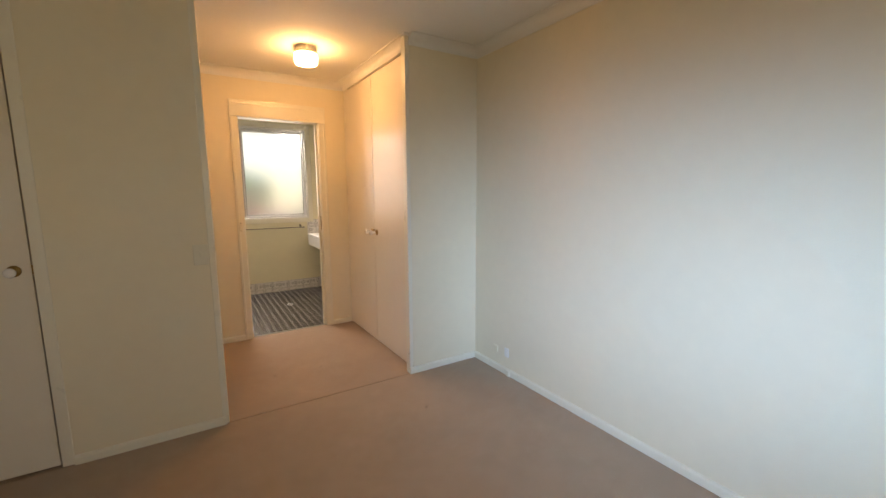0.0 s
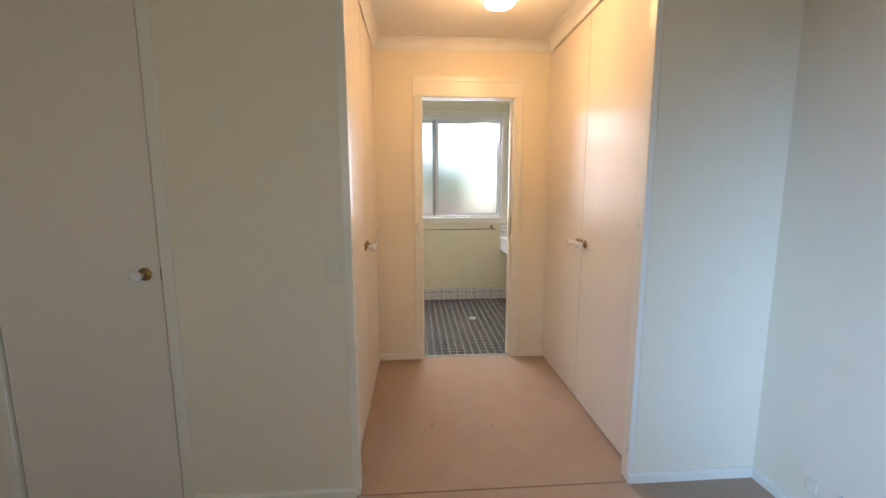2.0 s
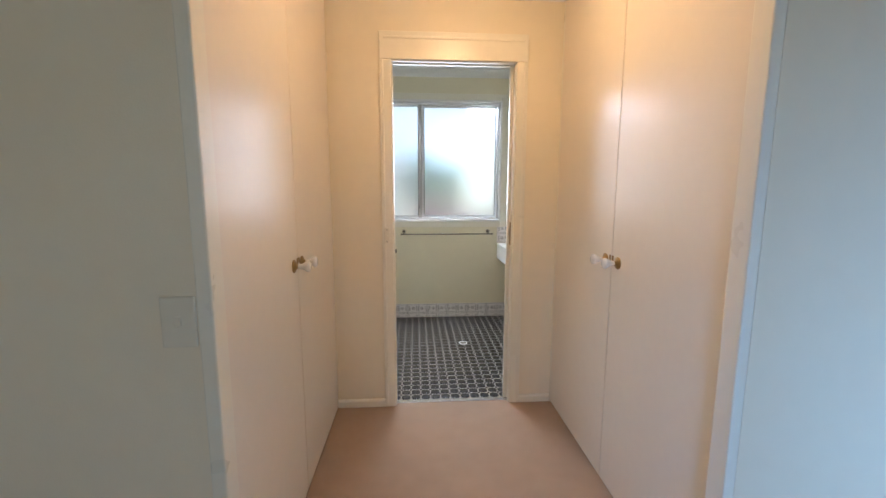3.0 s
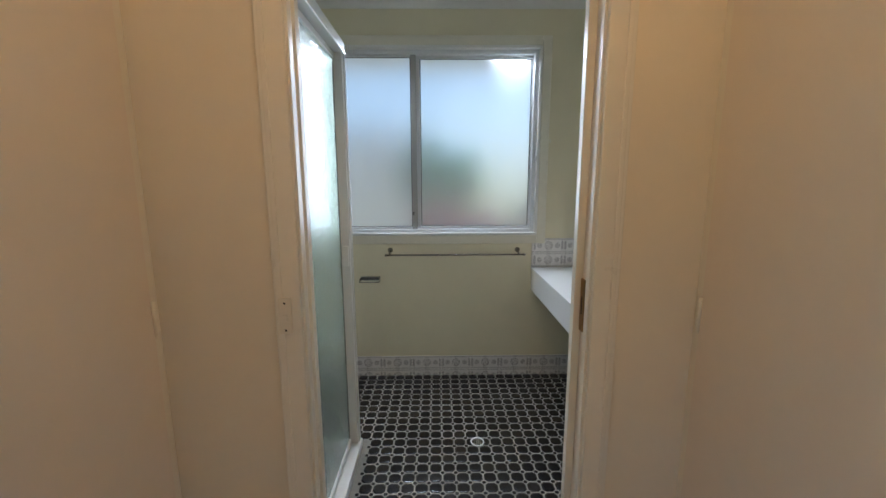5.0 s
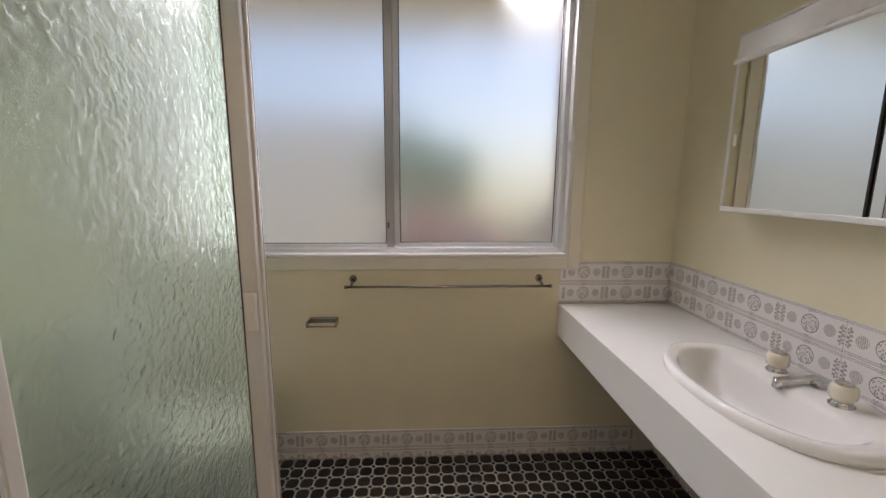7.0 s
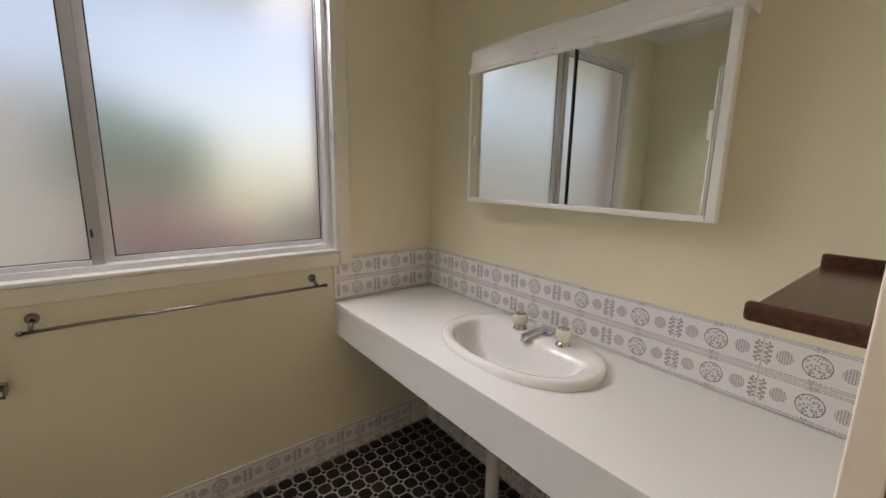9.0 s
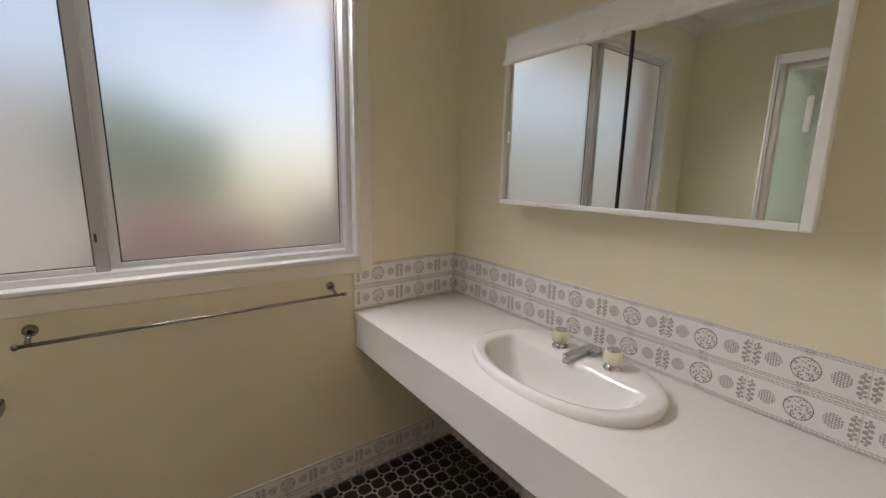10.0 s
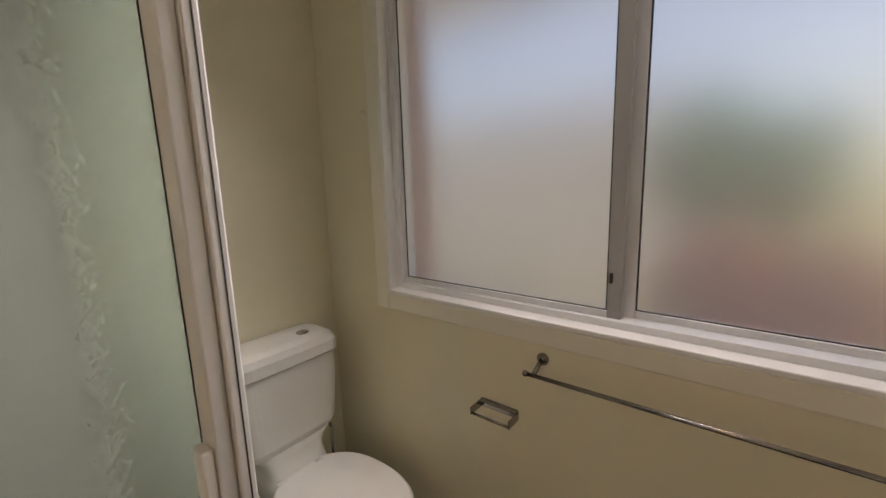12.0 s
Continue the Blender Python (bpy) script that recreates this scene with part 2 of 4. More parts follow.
def glass_material(name, color, rough, ior=1.45, relief=0.0, relief_scale=60.0, distort=1.0, scatter=0.0):
    m = bpy.data.materials.new(name)
    m.use_nodes = True
    t = m.node_tree
    n, l = t.nodes, t.links
    b = n["Principled BSDF"]
    b.inputs["Base Color"].default_value = (*color, 1)
    b.inputs["Transmission Weight"].default_value = 1.0
    b.inputs["Roughness"].default_value = rough
    b.inputs["IOR"].default_value = ior
    if relief:
        co = n.new("ShaderNodeTexCoord")
        ns = n.new("ShaderNodeTexNoise")
        ns.inputs["Scale"].default_value = relief_scale
        ns.inputs["Detail"].default_value = 1.5
        ns.inputs["Distortion"].default_value = distort
        mp = n.new("ShaderNodeMapping")
        mp.inputs["Scale"].default_value = (1.0, 0.8, 1.0)
        l.new(co.outputs["Object"], mp.inputs["Vector"])
        l.new(mp.outputs["Vector"], ns.inputs["Vector"])
        bp = n.new("ShaderNodeBump")
        bp.inputs["Strength"].default_value = relief
        bp.inputs["Distance"].default_value = 0.01
        l.new(ns.outputs["Fac"], bp.inputs["Height"])
        l.new(bp.outputs["Normal"], b.inputs["Normal"])
    if scatter:
        tr = n.new("ShaderNodeBsdfTranslucent")
        tr.inputs["Color"].default_value = (*color, 1)
        mx = n.new("ShaderNodeMixShader")
        mx.inputs["Fac"].default_value = scatter
        l.new(b.outputs["BSDF"], mx.inputs[1])
        l.new(tr.outputs["BSDF"], mx.inputs[2])
        l.new(mx.outputs["Shader"], n["Material Output"].inputs["Surface"])
    return m


def wood_laminate():
    m = material("dark_brown_woodgrain_laminate", (0.075, 0.030, 0.016), 0.25, grain=0.05, bump=0.0)
    t = m.node_tree
    n, l = t.nodes, t.links
    wv = n.new("ShaderNodeTexNoise")
    mp = n.new("ShaderNodeMapping")
    mp.inputs["Scale"].default_value = (2, 22, 22)
    co = n.new("ShaderNodeTexCoord")
    l.new(co.outputs["Object"], mp.inputs["Vector"])
    l.new(mp.outputs["Vector"], wv.inputs["Vector"])
    wv.inputs["Detail"].default_value = 5
    ramp = n.new("ShaderNodeValToRGB")
    ramp.color_ramp.elements[0].position = 0.35
    ramp.color_ramp.elements[0].color = (0.050, 0.019, 0.011, 1)
    ramp.color_ramp.elements[1].position = 0.7
    ramp.color_ramp.elements[1].color = (0.095, 0.038, 0.021, 1)
    l.new(wv.outputs["Fac"], ramp.inputs["Fac"])
    l.new(ramp.outputs["Color"], n["Principled BSDF"].inputs["Base Color"])
    return m


def lamp_material():
    m = bpy.data.materials.new("glowing_opal_glass")
    m.use_nodes = True
    b = m.node_tree.nodes["Principled BSDF"]
    b.inputs["Base Color"].default_value = (0.9, 0.85, 0.7, 1)
    b.inputs["Emission Color"].default_value = (1.0, 0.60, 0.28, 1)
    b.inputs["Emission Strength"].default_value = LAMP
    return m


LAMP = 35.0
M_CARPET = carpet_material()
M_FTILE = floor_tile_material()
M_WTILE = printed_tile_material()
M_FROST = glass_material("frosted_window_glass", (0.96, 0.97, 0.96), 0.40, scatter=0.03)
M_SHGLASS = glass_material("textured_green_shower_glass", (0.82, 0.90, 0.82), 0.18, ior=1.4, relief=0.34, relief_scale=62, distort=0.2, scatter=0.05)
M_MIRROR = material("mirror_silver", (0.86, 0.88, 0.85), 0.01, metal=1.0, grain=0.0, bump=0.0, spread=0.0)
M_WOOD = wood_laminate()
M_LAMP = lamp_material()


# ---- mesh helpers ----
def box(bm, x0, x1, y0, y1, z0, z1, bevel=0.0, seg=2):
    q = bmesh.new()
    bmesh.ops.create_cube(q, size=1)
    for vert in q.verts:
        vert.co = ((x0 + x1) / 2 + vert.co.x * (x1 - x0), (y0 + y1) / 2 + vert.co.y * (y1 - y0), (z0 + z1) / 2 + vert.co.z * (z1 - z0))
    if bevel:
        bmesh.ops.bevel(q, geom=q.edges[:], offset=bevel, segments=seg, affect="EDGES", profile=0.5)
    merge(bm, q)
    return bm


def merge(bm, q, m=None):
    if m is not None:
        q.transform(m)
    me = bpy.data.meshes.new("scratch")
    q.to_mesh(me)
    q.free()
    bm.from_mesh(me)
    bpy.data.meshes.remove(me)


def one(*args, **kw):
    return box(bmesh.new(), *args, **kw)


def lathe(profile, m=None, seg=24, bm=None):
    """Turns (radius, height) pairs about z."""
    q = bmesh.new()
    rings = []
    for r, h in profile:
        rings.append([q.verts.new((max(r, 1e-5) * math.cos(2 * math.pi * i / seg), max(r, 1e-5) * math.sin(2 * math.pi * i / seg), h)) for i in range(seg)])
    for a, b in zip(rings, rings[1:]):
        for i in range(seg):
            q.faces.new((a[i], a[(i + 1) % seg], b[(i + 1) % seg], b[i]))
    q.faces.new(rings[0][::-1])
    q.faces.new(rings[-1])
    for f in q.faces:
        f.smooth = True
    bmesh.ops.recalc_face_normals(q, faces=q.faces[:])
    if bm is None:
        bm = bmesh.new()
    merge(bm, q, m)
    return bm


def rod(bm, a, b, r, seg=14):
    a, b = Vector(a), Vector(b)
    m = Matrix.Translation(a) @ (b - a).to_track_quat("Z", "Y").to_matrix().to_4x4()
    return lathe([(r, 0), (r, (b - a).length)], m, seg, bm)


def sweep(bm, profile, a, b, inward):
    """A straight moulding from a to b (both (x, y)); profile of (distance from wall, z); inward: unit (x, y) into the room."""
    q = bmesh.new()
    ends = []
    for p in (a, b):
        ends.append([q.verts.new((p[0] + inward[0] * d, p[1] + inward[1] * d, z)) for d, z in profile])
    k = len(profile)
    for i in range(k):
        q.faces.new((ends[0][i], ends[0][(i + 1) % k], ends[1][(i + 1) % k], ends[1][i]))
    q.faces.new(ends[0])
    q.faces.new(ends[1][::-1])
    bmesh.ops.recalc_face_normals(q, faces=q.faces[:])
    merge(bm, q)
    return bm


def mesh_of(name, bm, mat):
    me = bpy.data.meshes.new(name)
    bm.to_mesh(me)
    bm.free()
    me.materials.append(mat)
    return me


def origin_of(ob):
    v = Vector(ob.location)
    while ob.parent:
        ob = ob.parent
        v += ob.location
    return v


def part(name, bm, mat, parent, label="", smooth=False):
    me = mesh_of(name, bm, mat)
    me.transform(Matrix.Translation(-origin_of(parent)))
    if smooth:
        me.shade_smooth()
    ob = new(name, me)
    ob.parent = parent
    if label:
        tagged(ob, label)
    return ob


def thing(name, at, label, category, group="", kind=""):
    ob = new(name)
    ob.location = at
    ob.empty_display_size = 0.05
    return tagged(ob, label, category, group, kind)


def structure(name, bm, mat, label, category):
    return tagged(new(name, mesh_of(name, bm, mat)), label, category, kind="structure")


# ---- plan ----
# x across, y ahead into the bathroom, hall face of the bathroom wall at y = 0, carpet at z = 0
CEIL = 2.45
BX0, BX1, BY0, BY1 = -0.90, 1.465, 0.074, 1.69     # bathroom, before GROW
HX0, HX1, HY = -0.357, 0.968, -1.489               # passage between the wardrobes, and the front of their ends
RX0, RX1, RY0 = -3.3, 1.527, -6.0                  # bedroom
DX0, DX1, DH = 0.0, 0.700, 2.045                   # bathroom doorway
WX0, WX1, WZ0, WZ1 = -0.56, 0.97, 1.007, 2.165     # bathroom window
LX0, LX1 = -1.712, -1.073                          # bedroom cupboard door

TD = 0.076                                         # thickness of the wall with the doorway
# the bathroom is laid out by its 0.2 m tiles; GROW brings it to the scale of the doorway
GROW = Matrix.Translation((0.2, 0, 0)) @ Matrix.Scale(1.026, 4) @ Matrix.Translation((-0.2, 0, 0))

# floors
structure("floor_bedroom", box(one(RX0 - 0.1, 1.65, RY0 - 0.1, HY - 0.004, -0.12, 0.0), -1.95, 1.65, HY + 0.003, 0.03, -0.12, 0.0),
          M_CARPET, "worn brown cut-pile carpet with a seam", "carpet")
floor_bath = structure("floor_bathroom", one(-1.0, 1.65, 0.03, 1.84, -0.12, 0.0), M_GROUT, "black octagon and dot tiles with pale grout", "tiled floor")
structure("threshold", one(DX0, DX1, 0.018, 0.042, -0.005, 0.003, 0.001), M_CHROME, "thin worn metal strip between carpet and tiles", "threshold")

# ceilings
structure("ceiling_bedroom", one(RX0 - 0.1, 1.65, RY0 - 0.1, TD - 0.001, CEIL, CEIL + 0.12), M_CEIL, "smooth white painted plaster ceiling", "ceiling")
structure("ceiling_bathroom", one(-1.0, 1.65, TD, 1.84, CEIL, CEIL + 0.12), M_CEIL, "smooth white painted bathroom ceiling", "ceiling")

# walls
w = bmesh.new()
box(w, -1.0, DX0 - 0.02, 0.0, TD, 0.0, CEIL)
box(w, DX0 - 0.02, DX1 + 0.02, 0.0, TD, DH + 0.02, CEIL)
box(w, DX1 + 0.02, 1.5, 0.0, 0.022, 0.0, CEIL)
box(w, DX1 + 0.02, 1.5, 0.054, TD, 0.0, CEIL)
box(w, 1.5, 1.65, 0.0, TD, 0.0, CEIL)
structure("wall_bathroom_door", w, M_WALL, "cream painted wall with a sliding door pocket", "wall")
w = bmesh.new()
box(w, -1.0, WX0, BY1, 1.80, -0.1, CEIL)
box(w, WX1, 1.65, BY1, 1.80, -0.1, CEIL)
box(w, WX0, WX1, BY1, 1.80, -0.1, WZ0)
box(w, WX0, WX1, BY1, 1.80, WZ1, CEIL)
structure("wall_window", w, M_BATHWALL, "cream painted bathroom wall below and around a window", "wall")
structure("wall_toilet", one(-1.0, BX0, BY0, BY1, -0.1, CEIL), M_BATHWALL, "cream painted wall behind the toilet", "wall")
structure("wall_basin", one(BX1, 1.65, BY0, BY1, -0.1, CEIL), M_BATHWALL, "cream painted wall above the basin counter", "wall")
w = bmesh.new()
box(w, RX0, LX0 - 0.03, HY, HY + 0.09, 0.0, CEIL)
box(w, LX1 + 0.03, HX0 + 0.01, HY, HY + 0.09, 0.0, CEIL)
box(w, LX0 - 0.03, LX1 + 0.03, HY, HY + 0.09, 2.375, CEIL)
structure("wall_cupboard", w, M_WALL, "cream painted bedroom wall with a cupboard door", "wall")
structure("wall_wardrobe_end", one(0.939, RX1, HY, HY + 0.07, 0.0, CEIL), M_WALL, "cream painted end wall of the wardrobe", "wall")
structure("wall_right", one(RX1, 1.65, RY0 - 0.1, 0.0, 0.0, CEIL), M_WALL, "long plain cream painted bedroom wall", "wall")
structure("wall_left", one(RX0 - 0.1, RX0, RY0 - 0.1, HY + 0.09, 0.0, CEIL), M_WALL, "plain cream painted bedroom wall", "wall")
structure("wall_cupboard_side", one(-1.0, -0.97, HY + 0.09, 0.0, 0.0, CEIL), M_WALL, "plain partition behind the wardrobe", "wall")
structure("wall_cupboard_back", one(-1.95, -1.85, HY + 0.09, -0.9, 0.0, CEIL), M_WALL, "plain cupboard side wall", "wall")
structure("wall_cupboard_rear", one(-1.95, -1.0, -0.9, -0.8, 0.0, CEIL), M_WALL, "plain cupboard rear wall", "wall")
w = bmesh.new()
box(w, RX0 - 0.1, -1.95, RY0 - 0.1, RY0, 0.0, CEIL)
box(w, 0.1, 1.65, RY0 - 0.1, RY0, 0.0, CEIL)
box(w, -1.95, 0.1, RY0 - 0.1, RY0, 0.0, 0.9)
box(w, -1.95, 0.1, RY0 - 0.1, RY0, 2.15, CEIL)
structure("wall_back", w, M_WALL, "cream painted bedroom wall with a window", "wall")
f = bmesh.new()
for x0, x1, z0, z1 in ((-1.95, -1.90, 0.9, 2.15), (0.05, 0.1, 0.9, 2.15), (-1.90, 0.05, 0.9, 0.95), (-1.90, 0.05, 2.1, 2.15), (-0.95, -0.91, 0.95, 2.1)):
    box(f, x0, x1, RY0 - 0.08, RY0 - 0.03, z0, z1, 0.004)
window_2 = structure("window_2", f, M_ALU, "white framed bedroom window", "window")

# cornices: a hollow cove between wall and ceiling
def cove(size):
    pts = [(0.0, CEIL), (0.0, CEIL - size), (0.006, CEIL - size)]
    for i in range(1, 8):
        a = math.pi / 2 * i / 8
        pts.append((size - size * math.cos(a) * 0.92, CEIL - size + size * 0.92 * math.sin(a)))
    pts += [(size, CEIL - 0.006), (size, CEIL)]
    return pts


c = bmesh.new()
P = cove(0.07)
sweep(c, P, (RX0, HY), (HX0 + 0.01, HY), (0, -1))
sweep(c, P, (HX1 - 0.03, HY), (RX1, HY), (0, -1))
sweep(c, P, (RX1, RY0), (RX1, HY), (-1, 0))
sweep(c, P, (RX0, RY0), (RX0, HY), (1, 0))
sweep(c, P, (RX0, RY0), (RX1, RY0), (0, 1))
sweep(c, P, (HX0, 0.0), (HX1, 0.0), (0, -1))
sweep(c, P, (HX0, HY - 0.02), (HX0, 0.0), (1, 0))
sweep(c, P, (HX1, HY - 0.02), (HX1, 0.0), (-1, 0))
structure("cornice_bedroom", c, M_CEIL, "white coved plaster cornice", "cornice")
c = bmesh.new()
P = cove(0.075)
sweep(c, P, (BX0, BY1), (BX1, BY1), (0, -1))
sweep(c, P, (BX0, BY0), (BX1, BY0), (0, 1))
sweep(c, P, (BX0, BY0), (BX0, BY1), (1, 0))
sweep(c, P, (BX1, BY0), (BX1, BY1), (-1, 0))
structure("cornice_bathroom", c, M_CEIL, "white coved plaster bathroom cornice", "cornice")

# skirting boards
SK = [(0, 0), (0.016, 0), (0.016, 0.036), (0.012, 0.044), (0.004, 0.048), (0, 0.048)]
s = bmesh.new()
sweep(s, SK, (RX0, HY), (LX0 - 0.045, HY), (0, -1))
sweep(s, SK, (LX1 + 0.05, HY), (HX0 + 0.022, HY), (0, -1))
sweep(s, SK, (0.907, HY), (RX1, HY), (0, -1))
sweep(s, SK, (RX1, RY0), (RX1, HY - 0.016), (-1, 0))
sweep(s, SK, (RX0, RY0), (RX0, HY - 0.016), (1, 0))
sweep(s, SK, (RX0 + 0.016, RY0), (RX1 - 0.016, RY0), (0, 1))
sweep(s, SK, (HX0, 0.0), (DX0 - 0.07, 0.0), (0, -1))
sweep(s, SK, (DX1 + 0.07, 0.0), (HX1, 0.0), (0, -1))
structure("baseboard", s, M_TRIM, "narrow cream painted skirting board", "skirting")

# ---- bathroom doorway ----
door_1 = thing("door_1", (DX1 + 0.37, 0.04, 0.006), "cream sliding pocket door pushed open into the wall", "door", kind="structure")
part("leaf", one(DX1 + 0.003, DX1 + 0.74, 0.0235, 0.0525, 0.006, DH - 0.01, 0.002), M_DOOR, door_1)
lt = one(DX1 - 0.001, DX1 + 0.006, 0.0255, 0.0505, 1.003, 1.141, 0.0005)
latch = part("latch", lt, M_BRASS, door_1, "aged brass flush latch plate")
part("pull", one(DX1 - 0.0015, DX1 + 0.004, 0.034, 0.042, 1.048, 1.096, 0.001), M_DARK, latch)
part("screw", lathe([(0.003, 0), (0.002, 0.001)], pose(DX1 - 0.001, 0.038, 1.131, 0, -90, 0), 10), M_BRASS, latch)
part("screw", lathe([(0.003, 0), (0.002, 0.001)], pose(DX1 - 0.001, 0.038, 1.013, 0, -90, 0), 10), M_BRASS, latch)

frame_1 = thing("door_frame", (DX0, 0.0, 0.0), "cream gloss door lining and wide architrave", "door frame", kind="structure")
j = bmesh.new()
box(j, DX0 - 0.020, DX0, -0.002, 0.026, 0, DH, 0.0015)
box(j, DX0 - 0.020, DX0, 0.050, TD + 0.002, 0, DH, 0.0015)
box(j, DX0 - 0.020, DX0 - 0.010, 0.026, 0.050, 0, DH)
part("jamb", j, M_TRIM, frame_1)
j = bmesh.new()
box(j, DX1, DX1 + 0.020, -0.002, 0.0215, 0, DH, 0.0015)
box(j, DX1 - 0.016, DX1 + 0.020, 0.0529, TD + 0.002, 0, DH, 0.0015)
part("jamb", j, M_TRIM, frame_1)
j = bmesh.new()
box(j, DX0, DX1, -0.002, 0.0215, DH, DH + 0.02, 0.0015)
box(j, DX0, DX1, 0.0529, TD + 0.002, DH, DH + 0.02, 0.0015)
part("head", j, M_TRIM, frame_1)
for side, y0, y1 in (("hall", -0.016, -0.0005),):
    for x0, x1 in ((DX0 - 0.070, DX0 - 0.006), (DX1 + 0.006, DX1 + 0.070)):
        a = one(x0, x1, y0, y1, 0, DH + 0.004, 0.003)
        xm = x0 + 0.010 if x0 < 0.3 else x1 - 0.022
        yb = y0 - 0.003 if side == "hall" else y1 + 0.003
        box(a, xm, xm + 0.012, min(yb, y0), max(yb, y1), 0, DH + 0.004, 0.002)
        part("architrave", a, M_TRIM, frame_1)
    a = one(DX0 - 0.070, DX1 + 0.070, y0, y1, DH + 0.005, 2.198, 0.003)
    yb = y0 - 0.004 if side == "hall" else y1 + 0.004
    box(a, DX0 - 0.045, DX1 + 0.045, min(yb, y0), max(yb, y1), 2.158, 2.172, 0.0025)
    part("architrave", a, M_TRIM, frame_1)

# narrow switch on the architrave
sw = thing("light_switch", (-0.040, -0.019, 1.07), "narrow ivory architrave switch on the door frame", "light switch")
part("plate", one(-0.057, -0.026, -0.026, -0.0192, 1.025, 1.115, 0.002), M_SWITCH, sw)
part("rocker", one(-0.048, -0.036, -0.031, -0.025, 1.056, 1.074, 0.002), M_SWITCH, sw)
for z in (1.102, 1.034):
    part("screw", lathe([(0.0028, 0), (0.0022, 0.0012)], pose(-0.042, -0.026, z, 90, 0, 0), 10), M_DARK, sw)


# ---- knobs ----
def knob(parent, x, y, z, m):
    """Turned porcelain knob on a round brass rose, along local z of m."""
    base = pose(x, y, z) @ m
    rose = part("rose", lathe([(0.026, 0), (0.027, 0.002), (0.024, 0.005), (0.021, 0.005), (0.018, 0.008), (0.011, 0.010), (0.008, 0.018), (0.0095, 0.020)], base, 24), M_BRASS, parent, "aged brass rose")
    part("knob", lathe([(0.0095, 0.018), (0.010, 0.022), (0.0115, 0.032), (0.016, 0.042), (0.0215, 0.050), (0.0228, 0.056), (0.021, 0.062), (0.014, 0.066), (0.001, 0.067)], base, 28),
         M_CERAMIC, parent, "white porcelain knob")
    return rose


# ---- wardrobes ----
def wardrobe(x, s, label):
    """Built-in wardrobe along the passage; s: the way its doors face along x."""
    ob = thing("wardrobe", (x - s * 0.3, -0.78, 0.0), label, "wardrobe", "built-in wardrobes")
    f = bmesh.new()
    box(f, *((-0.354, -0.319) if s > 0 else (0.908, 0.938)), HY - 0.002, HY + 0.058, 0, CEIL - 0.01, 0.004)
    if s < 0:
        box(f, 0.9385, 1.01, HY + 0.0705, HY + 0.0625 + 0.02, 0, CEIL - 0.01)
    part("post", f, M_TRIM, ob)
    part("stile", one(*sorted((x - s * 0.05, x - s * 0.004)), -0.022, -0.001, 0, CEIL - 0.01), M_TRIM, ob)
    part("header", one(*sorted((x - s * 0.05, x - s * 0.002)), HY + 0.059, -0.023, 2.377, CEIL - 0.002), M_TRIM, ob)
    # near-black panel: the shade seen through the door gaps is put into its colour
    part("back_panel", one(*sorted((x - s * 0.55, x - s * 0.53)), HY + 0.10, -0.01, 0.01, CEIL - 0.01), M_DARK, ob)
    seam = -0.718
    for y0, y1, side in ((HY + 0.064, seam - 0.0025, -1), (seam + 0.0025, -0.026, 1)):
        d = part("door", one(*sorted((x - s * 0.034, x)), y0, y1, 0.012, 2.366, 0.002), M_DOOR, ob)
        knob(d, x, seam + side * 0.055, 1.026, pose(0, 0, 0, 0, 90 * s, 0))
        yh = y0 if side < 0 else y1
        for zh in (0.28, 1.02, 1.98):
            part("hinge", rod(bmesh.new(), (x + s * 0.003, yh, zh), (x + s * 0.003, yh, zh + 0.09), 0.0045, 8), M_TRIM, d)
    for side in (-1, 1):
        part("catch", one(*sorted((x, x + s * 0.004)), seam + side * 0.012 - 0.005, seam + side * 0.012 + 0.005, 1.03, 1.052, 0.001), M_BRASS, ob)
    return ob


wardrobe(HX0, 1, "cream gloss built-in wardrobe with two closed doors")
wardrobe(HX1, -1, "cream gloss full-height built-in wardrobe with closed doors")

# ---- bedroom cupboard door ----
door_2 = thing("door_2", ((LX0 + LX1) / 2, HY, 0.0), "plain cream full-height flush door, closed, with porcelain knob", "door", kind="structure")
leaf = part("leaf", one(LX0 + 0.004, LX1 - 0.007, HY + 0.006, HY + 0.042, 0.012, 2.366, 0.002), M_DOOR, door_2)
knob(leaf, -1.140, HY + 0.006, 1.02, pose(0, 0, 0, 90, 0, 0))
part("catch", one(LX1 - 0.006, LX1 + 0.002, HY + 0.002, HY + 0.007, 1.0, 1.045), M_BRASS, leaf)
j = one(LX0 - 0.045, LX0, HY - 0.012, HY + 0.05, 0, CEIL - 0.04, 0.005)
part("jamb", j, M_TRIM, door_2)
part("jamb", one(LX1, LX1 + 0.05, HY - 0.004, HY + 0.05, 0, CEIL - 0.04, 0.004), M_TRIM, door_2)
part("head", one(LX0, LX1, HY - 0.002, HY + 0.05, 2.372, 2.386), M_TRIM, door_2)
for zh in (0.25, 1.15, 2.02):
    part("hinge", rod(bmesh.new(), (LX0 + 0.001, HY + 0.001, zh), (LX0 + 0.001, HY + 0.001, zh + 0.10), 0.006, 8), M_TRIM, leaf)

